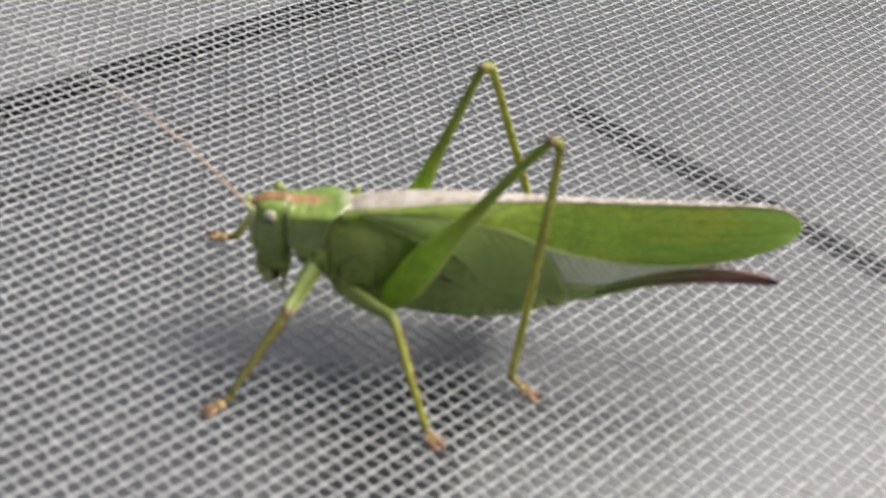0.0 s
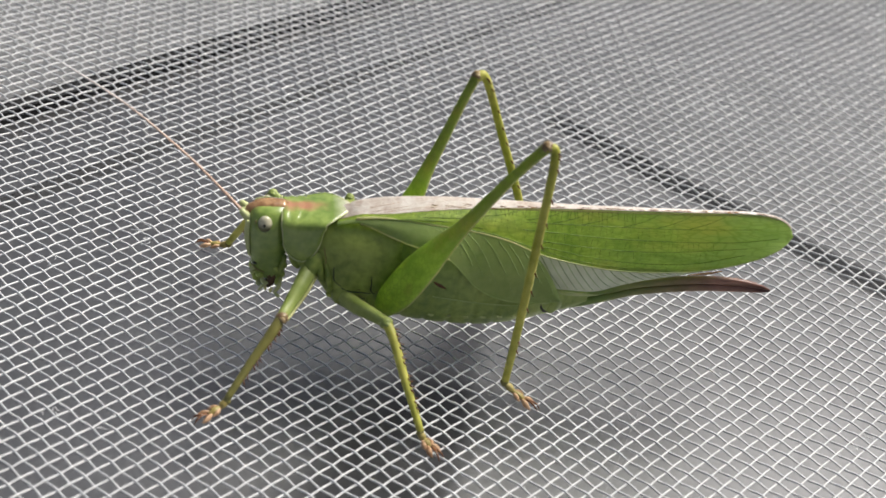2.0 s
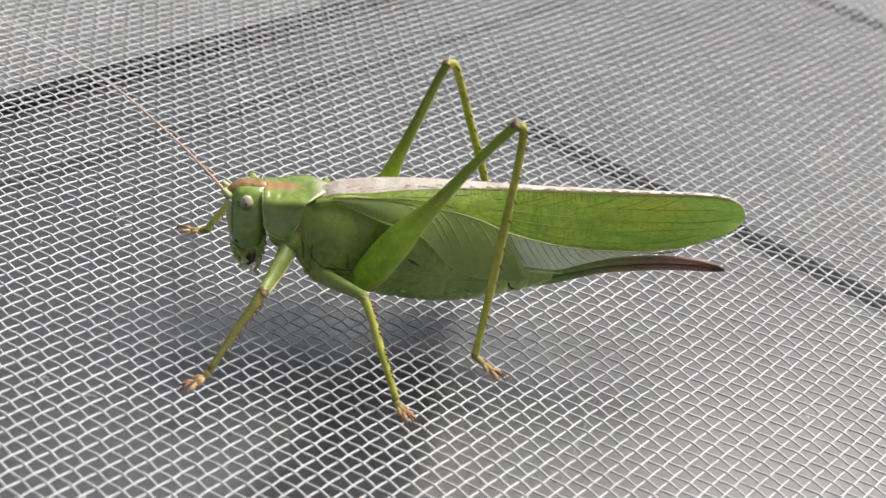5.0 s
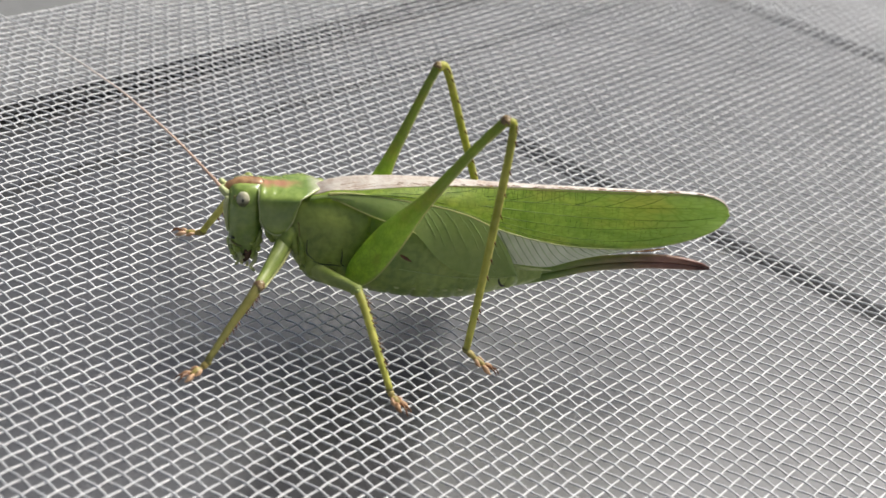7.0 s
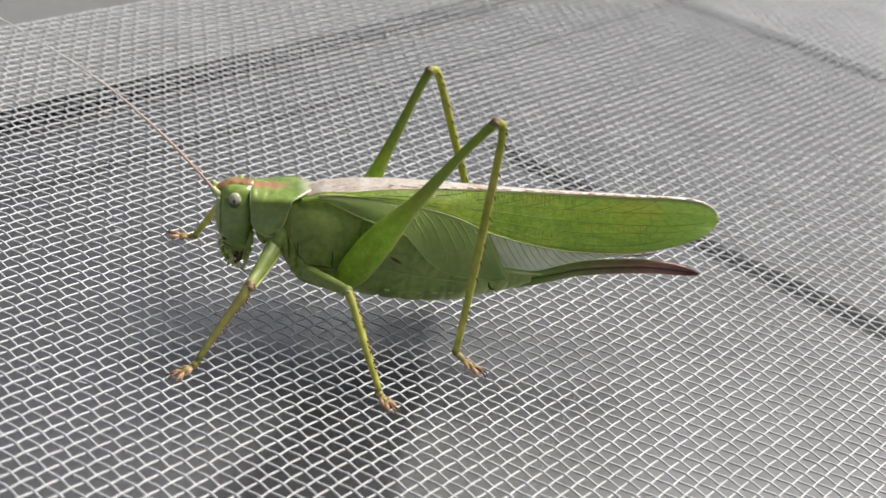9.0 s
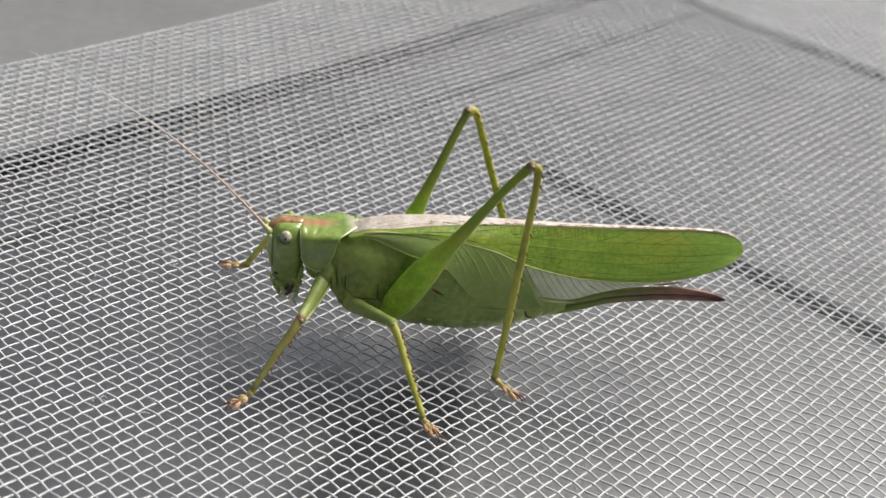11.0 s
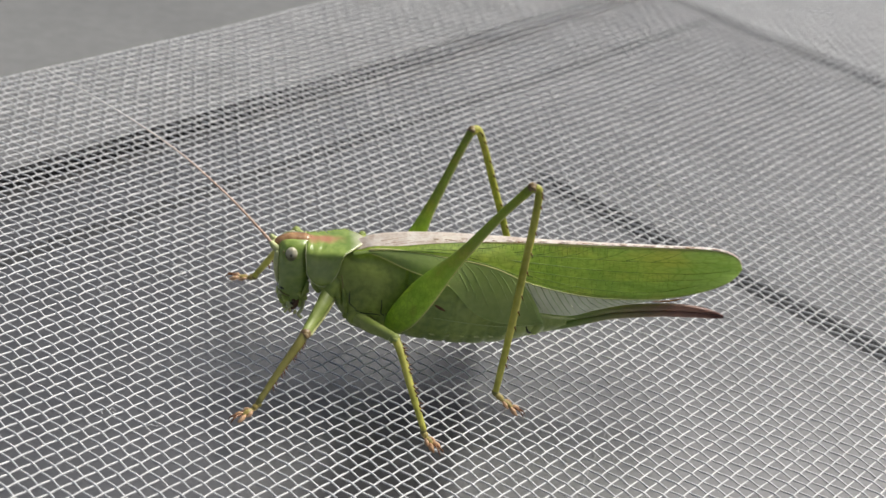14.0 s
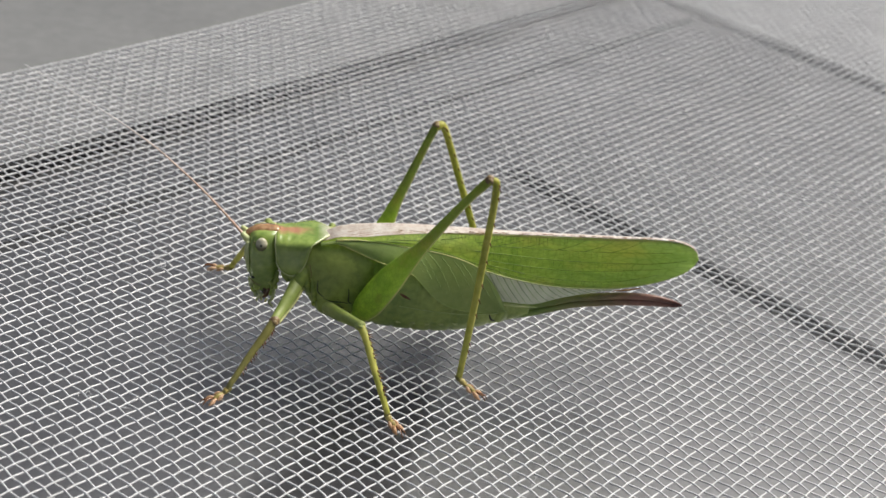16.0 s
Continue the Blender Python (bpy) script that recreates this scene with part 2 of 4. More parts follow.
def netted(m, scale, edge_colour, share, width, stretch=(0.55, 1.0, 1.0), lift=0.3):
    """Adds the fine net of small wing cells to a skin: thin raised veins of another colour."""
    b = m.node_tree.nodes["Principled BSDF"]
    base = b.inputs["Base Color"].links[0].from_socket
    bump = b.inputs["Normal"].links[0].from_node
    where, size, cells = node(m, "TexCoord"), node(m, "Mapping"), node(m, "TexVoronoi", Scale=scale)
    size.inputs["Scale"].default_value = stretch
    cells.feature = "DISTANCE_TO_EDGE"
    link(m, where, "Object", size, "Vector")
    link(m, size, "Vector", cells, "Vector")
    reach = node(m, "MapRange")
    reach.inputs["From Min"].default_value, reach.inputs["From Max"].default_value = 0.0, width
    reach.inputs["To Min"].default_value, reach.inputs["To Max"].default_value = share, 0.0
    link(m, cells, "Distance", reach, "Value")
    mix = m.node_tree.nodes.new("ShaderNodeMix")
    mix.data_type = "RGBA"
    link(m, reach, "Result", mix, 0)
    m.node_tree.links.new(base, mix.inputs[6])
    mix.inputs[7].default_value = (*edge_colour, 1)
    link(m, mix, 2, b, "Base Color")
    more = node(m, "Bump", Strength=lift, Distance=0.00006)
    link(m, reach, "Result", more, "Height")
    link(m, bump, "Normal", more, "Normal")
    link(m, more, "Normal", b, "Normal")
    return m


netted(WING, 1500.0, (0.15, 0.26, 0.025), 0.45, 0.11, stretch=(0.35, 1.0, 1.3))
netted(LEG, 2400.0, (0.19, 0.34, 0.02), 0.35, 0.14, stretch=(1.0, 1.0, 0.55))
netted(COSTAL, 1100.0, (0.32, 0.42, 0.17), 0.35, 0.06)
netted(DORSAL, 2000.0, (0.92, 0.85, 0.77), 0.5, 0.16, lift=0.6)


def crest_material():
    """Head green with a brown band along the middle of the back of head and shield."""
    m = skin("crest_green", (0.16, 0.245, 0.04), (0.32, 0.41, 0.09), bump=0.5, rough=0.2, grain=1300.0, patch=300.0)
    b = m.node_tree.nodes["Principled BSDF"]
    green = b.inputs["Base Color"].links[0].from_node
    where, axes, wobble = node(m, "TexCoord"), node(m, "SeparateXYZ"), node(m, "TexNoise", Scale=700.0, Detail=3.0)
    link(m, where, "Object", axes, "Vector")
    link(m, where, "Object", wobble, "Vector")
    off = node(m, "Math")
    off.operation = "ABSOLUTE"
    link(m, axes, "Y", off, 0)
    stray = node(m, "Math")
    stray.operation = "MULTIPLY_ADD"
    stray.inputs[1].default_value = 0.0022
    link(m, wobble, "Fac", stray, 0)
    link(m, off, 0, stray, 2)
    fac = None
    for source, out, lo, hi in ((stray, 0, 0.0021, 0.0013), (axes, "Z", 0.0142, 0.0150), (axes, "X", 0.0108, 0.0086)):
        reach = node(m, "MapRange")
        reach.inputs["From Min"].default_value, reach.inputs["From Max"].default_value = lo, hi
        link(m, source, out, reach, "Value")
        if fac:
            both = node(m, "Math")
            both.operation = "MULTIPLY"
            link(m, fac, 0, both, 0)
            link(m, reach, "Result", both, 1)
            fac = both
        else:
            fac = reach
    mix = m.node_tree.nodes.new("ShaderNodeMix")
    mix.data_type = "RGBA"
    link(m, fac, 0, mix, 0)
    link(m, green, "Color", mix, 6)
    mix.inputs[7].default_value = (0.42, 0.20, 0.10, 1)
    link(m, mix, 2, b, "Base Color")
    return m


glow_as_painted(WING, 1.8)
glow_as_painted(LEG, 1.7)
CREST = crest_material()
blend_along(CREST, "X", 0.0108, 0.0124, (0.66, 0.62, 0.48))
patchy(CREST, 520.0, (0.13, 0.20, 0.03), (1.0, 1.0, 0.8), 0.5, 0.7, 0.5)
for m in (CREST, BROWN, DORSAL):
    m.node_tree.nodes["Principled BSDF"].inputs["Coat Weight"].default_value = 0.6
    m.node_tree.nodes["Principled BSDF"].inputs["Coat Roughness"].default_value = 0.17


# ---- mesh helpers (millimetres in, metres out) ----
def mesh_of(name, verts, faces, mat, smooth=True):
    me = bpy.data.meshes.new(name)
    me.from_pydata([tuple(c * MM for c in v) for v in verts], [], faces)
    me.materials.append(mat)
    if smooth:
        me.polygons.foreach_set("use_smooth", [True] * len(me.polygons))
    me.update()
    return me


def part(name, data, parent, label=""):
    ob = new(name, data)
    ob.parent = parent
    if label:
        tagged(ob, label)
    return ob


def loft(rings, closed=True, caps=True):
    """Skin rings of equal length. Returns vertices and faces."""
    n = len(rings[0])
    verts = [v for r in rings for v in r]
    faces = []
    for i in range(len(rings) - 1):
        for j in range(n if closed else n - 1):
            k = (j + 1) % n
            faces.append((i * n + j, i * n + k, (i + 1) * n + k, (i + 1) * n + j))
    if caps and closed:
        faces.append(tuple(range(n - 1, -1, -1)))
        faces.append(tuple((len(rings) - 1) * n + j for j in range(n)))
    return verts, faces


def curve(points, steps=6):
    """A smooth row through points of any dimension."""
    p = [np.array(q, float) for q in points]
    p = [2 * p[0] - p[1]] + p + [2 * p[-1] - p[-2]]
    out = []
    for i in range(1, len(p) - 2):
        for s in range(steps):
            t = s / steps
            a, b, c, d = p[i - 1 : i + 3]
            out.append(0.5 * (2 * b + (c - a) * t + (2 * a - 5 * b + 4 * c - d) * t**2 + (3 * b - a - 3 * c + d) * t**3))
    return out + [p[-2]]


def tube(points, n=10, steps=6, flat=1.0, side=(0, 1, 0), ends=True):
    """A limb through points (x, y, z, radius); flat scales it along `side`."""
    rows = curve(points, steps) if steps > 1 else [np.array(q, float) for q in points]
    pos = [Vector(r[:3]) for r in rows]
    rad = [max(r[3], 0.01) for r in rows]
    if ends:
        first, last = (pos[0] - pos[1]).normalized(), (pos[-1] - pos[-2]).normalized()
        pos = [pos[0] + first * rad[0] * 0.6, *pos, pos[-1] + last * rad[-1] * 0.6]
        rad = [rad[0] * 0.5, *rad, rad[-1] * 0.5]
    rings = []
    for i, c in enumerate(pos):
        along = (pos[min(i + 1, len(pos) - 1)] - pos[max(i - 1, 0)]).normalized()
        s = Vector(side)
        s = (s - along * s.dot(along)).normalized()
        u = along.cross(s)
        rings.append([c + s * (flat * rad[i] * math.cos(a)) + u * (rad[i] * math.sin(a)) for a in (2 * math.pi * j / n for j in range(n))])
    return loft(rings)


def join(pieces):
    verts, faces = [], []
    for v, f in pieces:
        k = len(verts)
        verts += v
        faces += [tuple(i + k for i in q) for q in f]
    return verts, faces


def table(stations):
    """A smooth function of the first number of each station."""
    rows = curve(stations, 10)
    xs, cols = [r[0] for r in rows], list(zip(*[r[1:] for r in rows]))
    return lambda x: [float(np.interp(x, xs, c)) for c in cols]


# ---- the setting: grey panel under the screen, parted by dark gaps, and the woven screen ----
TURN = 43.26
A, B = Vector((math.cos(radians(TURN)), math.sin(radians(TURN)), 0)), Vector((math.sin(radians(TURN)), -math.cos(radians(TURN)), 0))


def slab(name, u0, u1, v0, v1, top, thick, mat, label):
    """A panel piece with bevelled edges; u and v run along the two sets of wires."""
    bm = bmesh.new()
    bmesh.ops.create_cube(bm, size=1)
    for v in bm.verts:
        c = A * ((u0 + u1) / 2 + v.co.x * (u1 - u0)) + B * ((v0 + v1) / 2 + v.co.y * (v1 - v0))
        v.co = Vector((c.x, c.y, top - thick / 2 + v.co.z * thick)) * MM
    bmesh.ops.bevel(bm, geom=bm.edges[:], offset=0.5 * MM, segments=2, affect="EDGES", profile=0.5)
    bmesh.ops.recalc_face_normals(bm, faces=bm.faces[:])
    me = bpy.data.meshes.new(name)
    bm.to_mesh(me)
    bm.free()
    me.materials.append(mat)
    return tagged(new(name, me), label, "panel", kind="structure")


FLOOR_Z = -3.4


def plate(name, outline, top, thick, mat, label):
    """A panel piece cut to an outline of (u, v) corners, with softened edges."""
    bm = bmesh.new()
    ring = [bm.verts.new((A * u + B * v) * MM + Vector((0, 0, (top - thick) * MM))) for u, v in outline]
    face = bm.faces.new(ring)
    raised = bmesh.ops.extrude_face_region(bm, geom=[face])["geom"]
    bmesh.ops.translate(bm, vec=(0, 0, thick * MM), verts=[g for g in raised if isinstance(g, bmesh.types.BMVert)])
    bmesh.ops.recalc_face_normals(bm, faces=bm.faces[:])
    bmesh.ops.bevel(bm, geom=bm.edges[:], offset=min(0.6, thick / 4) * MM, segments=2, affect="EDGES", profile=0.5)
    me = bpy.data.meshes.new(name)
    bm.to_mesh(me)
    bm.free()
    me.materials.append(mat)
    return tagged(new(name, me), label, "panel", kind="structure")


slab("ground", -900, 900, -900, 900, FLOOR_Z - 9, 4, GAP, "black base showing in the gaps between panels")
plate("panel_1", [(-200, -36), (164.5, -36), (164.5, 200), (-200, 200)], FLOOR_Z, 8, PANEL, "smooth grey panel under the screen")
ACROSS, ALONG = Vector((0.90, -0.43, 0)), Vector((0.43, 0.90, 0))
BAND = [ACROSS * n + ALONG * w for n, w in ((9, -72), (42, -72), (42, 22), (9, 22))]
plate("panel_6", [(p.dot(A), p.dot(B)) for p in BAND], FLOOR_Z + 0.03, 0.3, SHADE_BAND, "dark band painted on the panel as reflection and shade")
plate("panel_7", [(66.5, -16), (78.0, -16), (78.0, 152), (66.5, 152)], FLOOR_Z + 0.05, 0.3, STRIP_DARK, "dark strip across the grey panel")
plate("panel_8", [(-200, -35.9), (164.5, -35.9), (164.5, -33.2), (-200, -33.2)], FLOOR_Z + 0.04, 0.3, STEP_SHADE, "dark strip painted as shade beside the raised strip")
slab("panel_2", -200, 164.5, -48.9, -36.1, FLOOR_Z + 0.12, 8, PANEL, "narrow raised grey strip under the screen")
slab("panel_3", 168.5, 800, -48.6, 600, FLOOR_Z, 8, PALE, "far pale grey panel, out of focus")
slab("panel_4", -500, 800, -73.0, -50.9, -0.7, 12, LEDGE, "raised pale grey ledge beside the screen")
# added black slab, keeps the groove's far wall dark where it would be lit
slab("groove_wall", -500, 800, -50.8, -49.1, -1.3, 14, GAP, "black strip added to darken the groove's far wall")
slab("panel_5", -500, 800, -600, -73.2, -1.0, 7, FAR, "far darker grey panel, out of focus")

PITCH_U, PITCH_V, WIRE_R = 1.41, 1.586, 0.108
U0, V0, NU, NV = -46.0, -72.844, 196, 94


def drift(u, v):
    """The slack of the screen: how far it strays in its plane and up or down."""
    du = 0.20 * np.sin(u * 0.11 + v * 0.07) + 0.07 * np.sin(v * 0.23 + 1.0) + 0.025 * np.sin(u * 0.5 + v * 0.33)
    dv = 0.20 * np.sin(u * 0.09 - v * 0.10 + 2.0) + 0.07 * np.sin(u * 0.21) + 0.025 * np.sin(v * 0.47 - u * 0.39)
    return du, dv, 0.10 * np.sin(u * 0.06 + 0.5) * np.sin(v * 0.07)


def wire_mesh(along_u, fixed, index, count, pitch, start, sides, segs):
    """One wire of the plain weave, over and under the wires that it crosses."""
    s = np.arange(count * segs + 1) / segs
    run = start + s * pitch
    u, v = (run, np.full_like(run, fixed)) if along_u else (np.full_like(run, fixed), run)
    du, dv, dz = drift(u, v)
    sign = 1 if along_u else -1
    wave = np.cos(math.pi * (s + index)) * sign
    z = dz + WIRE_R * (0.4 if along_u else 1.1) * np.sign(wave) * np.abs(wave) ** 0.85
    centre = np.outer(u + du, A) + np.outer(v + dv, B)
    centre[:, 2] = z
    along = np.gradient(centre, axis=0)
    along /= np.linalg.norm(along, axis=1)[:, None]
    side = np.cross(along, (0, 0, 1.0))
    side /= np.linalg.norm(side, axis=1)[:, None]
    up = np.cross(side, along)
    ang = 2 * math.pi * np.arange(sides) / sides
    verts = centre[:, None] + WIRE_R * (np.cos(ang)[None, :, None] * side[:, None] + np.sin(ang)[None, :, None] * up[:, None])
    i, j = np.meshgrid(np.arange(len(s) - 1), np.arange(sides), indexing="ij")
    k = (j + 1) % sides
    quads = np.stack([i * sides + j, i * sides + k, (i + 1) * sides + k, (i + 1) * sides + j], -1).reshape(-1, 4)
    me = bpy.data.meshes.new("wire")
    me.vertices.add(verts.shape[0] * sides)
    me.vertices.foreach_set("co", (verts * MM).ravel())
    me.loops.add(quads.size)
    me.polygons.add(len(quads))
    me.polygons.foreach_set("loop_start", np.arange(0, quads.size, 4))
    me.loops.foreach_set("vertex_index", quads.ravel())
    me.polygons.foreach_set("use_smooth", np.ones(len(quads), bool))
    me.materials.append(WIRE)
    me.update(calc_edges=True)
    me.validate()
    return me


def woven_screen():
    screen = tagged(new("insect_screen"), "grey plain-woven insect screen stretched above a grey panel", "screen", kind="structure")
    for n in range(NV):
        v = V0 + n * PITCH_V
        part("wire", wire_mesh(True, v, n, NU, PITCH_U, U0, 6, 4), screen)
    for n in range(NU):
        u = U0 + n * PITCH_U
        part("wire", wire_mesh(False, u, n, NV, PITCH_V, V0, 6, 4), screen)
    return screen


# ---- the bush cricket ----
cricket = tagged(new("bush_cricket"), "large green female bush cricket with brown ovipositor on the screen", "insect")


def body_loft(stations, n=32, steps=6, power=2.3, ripple=0.0, period=2.3):
    """Cross-sections at x: bottom, top, half width, height share of the widest place; ripple marks the segments."""
    rings = []
    for x, lo, hi, wide, share in curve(stations, steps):
        mid = lo + (hi - lo) * share
        k = 1 - ripple * max(0, math.cos(2 * math.pi * x / period)) ** 6
        ring = []
        for j in range(n):
            a = 2 * math.pi * j / n
            c, s = math.cos(a), math.sin(a)
            yy = k * wide * math.copysign(abs(c) ** (2 / power), c)
            zz = mid + k * (hi - mid if s > 0 else mid - lo) * math.copysign(abs(s) ** (2 / power), s)
            ring.append((x, yy, zz))
        rings.append(ring)
    return loft(rings)


def flank(stations, power=2.3):
    """The y of a body's near side at (x, z)."""
    at = table(stations)

    def y(x, z):
        lo, hi, wide, share = at(x)
        mid = lo + (hi - lo) * share
        s = min(0.98, abs(z - mid) / (hi - mid if z > mid else mid - lo))
        c = math.sqrt(1 - s**power)
        return -wide * c ** (2 / power)

    return y


THORAX = [(8.0, 9.5, 13.6, 1.8, 0.5), (9.5, 8.2, 14.4, 2.6, 0.5), (10.8, 6.6, 14.7, 3.3, 0.5), (12.2, 5.0, 15.0, 3.7, 0.52), (14.5, 4.4, 15.0, 3.9, 0.52), (17.5, 4.2, 14.7, 3.9, 0.52)]
ABDOMEN = [(15.5, 4.6, 14.5, 3.4, 0.5), (18, 3.9, 14.7, 3.9, 0.48), (22, 3.5, 14.8, 4.1, 0.47), (26, 3.5, 14.0, 4.0, 0.46), (30, 4.1, 12.6, 3.4, 0.46), (33, 4.9, 10.2, 2.3, 0.45), (35.0, 5.3, 8.9, 1.3, 0.45), (37.2, 6.0, 8.3, 0.6, 0.45)]
thorax = part("thorax", mesh_of("thorax", *body_loft(THORAX, power=3.0), GREEN), cricket)
abdomen = part("abdomen", mesh_of("abdomen", *body_loft(ABDOMEN, steps=16, ripple=0.035), BELLY), cricket, "dull green segmented abdomen")
side_t, side_a = flank(THORAX, 3.0), flank(ABDOMEN)


def on_flank(y, points, radius, out=0.0):
    return [(x, y(x, z) - out, z, radius) for x, z in points]


# seams between the plates of the thorax, dark and sunken, and the pale swellings beside them
for seam in ([(11.3, 10.6), (11.35, 9.8), (11.5, 9.0), (12.2, 8.5)], [(14.9, 10.0), (15.0, 9.2), (15.05, 8.3), (15.7, 7.9)], [(12.2, 8.3), (13.0, 8.05), (14.2, 8.1), (15.0, 8.0)], [(12.5, 7.5), (13.6, 7.2), (14.6, 7.4)]):
    part("seam", mesh_of("seam", *tube([(x, y, z, 0.025 + 0.045 * math.sin(math.pi * (i + 0.5) / len(seam))) for i, (x, y, z, r) in enumerate(on_flank(side_t, seam, 0.06, -0.01))], n=6, steps=4), DARK), thorax, "dark seam between body plates")
wr = random.Random(9)
for i in range(16):
    x, z = wr.uniform(11.4, 16.0), wr.uniform(6.2, 8.6)
    dx, dz = wr.uniform(0.25, 0.7), wr.uniform(-0.25, 0.25)
    part("wrinkle", mesh_of("wrinkle", *tube(on_flank(side_t, [(x, z), (x + dx * 0.5, z + dz * 0.2), (x + dx, z + dz)], wr.uniform(0.03, 0.07), 0.0), n=6, steps=3), (VEIN, SHANK, GREEN)[i % 3]), thorax)
# the lobe's shadow line on the thorax, put in as a dark olive tube
part("crease", mesh_of("crease", *tube(on_flank(side_t, [(10.25, 12.2), (10.5, 11.0), (10.45, 9.8), (10.7, 8.8), (11.2, 8.0)], 0.1, -0.03), n=6, steps=4), SHANK), thorax, "dark crease behind the shield lobe, its shade painted in")
for x, z, r in ((13.2, 6.9, 0.8), (13.4, 7.75, 0.75), (14.6, 7.6, 0.5), (11.8, 7.2, 0.7), (12.1, 8.0, 0.5), (15.7, 8.3, 0.55), (15.4, 7.2, 0.6)):
    part("plate", mesh_of("plate", *tube([(x - r, side_t(x, z) + 0.45, z - r * 0.3, r * 0.4), (x, side_t(x, z) + 0.3, z, r * 0.62), (x + r, side_t(x, z) + 0.45, z + r * 0.3, r * 0.4)], n=10, steps=4), GREEN), thorax)
part("side_line", mesh_of("side_line", *tube(on_flank(side_a, [(21, 8.3), (25, 7.9), (29, 7.5), (32, 7.3), (34.2, 7.2)], 0.04), n=6), COSTVEIN), abdomen, "pale line along the flank")
for i, x in enumerate((21.2, 22.9, 24.6, 26.3, 28.0, 29.6)):
    z = 5.75 + 0.05 * i
    part("spot", mesh_of("spot", *tube(on_flank(side_a, [(x - 0.2, z + 0.05), (x, z), (x + 0.2, z + 0.02)], 0.13, -0.02), n=6, steps=3), VEIN), abdomen, "small pale fleck")
part("blotch", mesh_of("blotch", *tube([(20.9, -4.1, 10.0, 0.08), (21.4, -4.12, 9.7, 0.18), (22.1, -4.12, 9.35, 0.08)], n=8, steps=4, flat=0.5), CLAW), abdomen, "dark brown blotch on the flank")
part("end_plate", mesh_of("end_plate", *tube([(32.6, -1.9, 6.7, 0.5), (33.4, -1.8, 6.6, 0.95), (34.2, -1.3, 6.4, 0.6)], n=12, steps=5, flat=0.6), BELLY), abdomen)
part("end_seam", mesh_of("end_seam", *tube([(32.0, -2.45, 8.0, 0.05), (32.1, -2.55, 7.0, 0.1), (32.6, -2.3, 6.2, 0.13), (33.4, -1.8, 6.0, 0.06)], n=6, steps=5), DARK), abdomen)
part("cercus", mesh_of("cercus", *tube([(33.2, -2.5, 8.7, 0.2), (35.4, -2.4, 8.5, 0.15), (37.7, -2.1, 8.35, 0.05)], n=8), VEIN), abdomen, "short pale cercus")


def head_mesh():
    rows = curve([(6.6, 5.0, 6.4, 0.6), (7.2, 4.3, 6.75, 1.3), (8.0, 3.75, 6.9, 1.85), (9.5, 3.35, 7.0, 2.25), (11.0, 3.1, 7.0, 2.45), (12.6, 2.95, 6.9, 2.4), (13.8, 3.0, 6.85, 2.15), (14.6, 3.3, 6.8, 1.7), (14.95, 3.8, 6.7, 1.2), (15.15, 4.5, 6.5, 0.6)], 5)
    rings = []
    for z, front, back, wide in rows:
        ring = []
        for j in range(28):
            a = 2 * math.pi * j / 28
            c, s = math.cos(a), math.sin(a)
            # the face is flatter than the back of the head
            e = 0.62 if c < 0 else 0.85
            ring.append(((front + back) / 2 + (back - front) / 2 * math.copysign(abs(c) ** e, c), wide * math.copysign(abs(s) ** 0.85, s), z))
        rings.append(ring)
    return loft(rings)


head = part("head", mesh_of("head", *head_mesh(), CREST), cricket)
part("crown", mesh_of("crown", *tube([(2.75, 0, 13.85, 0.25), (3.2, 0, 14.3, 0.42), (4.2, 0, 14.72, 0.52), (5.2, 0, 14.85, 0.54), (6.3, 0, 14.85, 0.5)], flat=1.7), BROWN), head, "glossy brown crown between the eyes")
part("frontal_horn", mesh_of("frontal_horn", *tube([(3.5, 0, 13.6, 0.55), (2.9, 0, 13.9, 0.42), (2.45, 0, 14.15, 0.22)], flat=0.8), VEIN), head, "yellow-green tip between the feelers")
part("face_ridge", mesh_of("face_ridge", *tube([(3.0, -1.3, 13.6, 0.25), (3.0, -1.5, 12.4, 0.3), (3.15, -1.6, 11.2, 0.22), (3.4, -1.55, 10.0, 0.15)], n=8), VEIN), head, "pale ridge beside the face")


def ball(c, r, n=20):
    """A rounded lump with three half axes."""
    rings = [[(c[0] + r[0] * math.sin(p) * math.cos(q), c[1] + r[1] * math.sin(p) * math.sin(q), c[2] + r[2] * math.cos(p)) for q in (2 * math.pi * j / n for j in range(n))] for p in (math.pi * (i + 0.08) / 12.16 for i in range(13))]
    return loft([r[::-1] for r in rings])


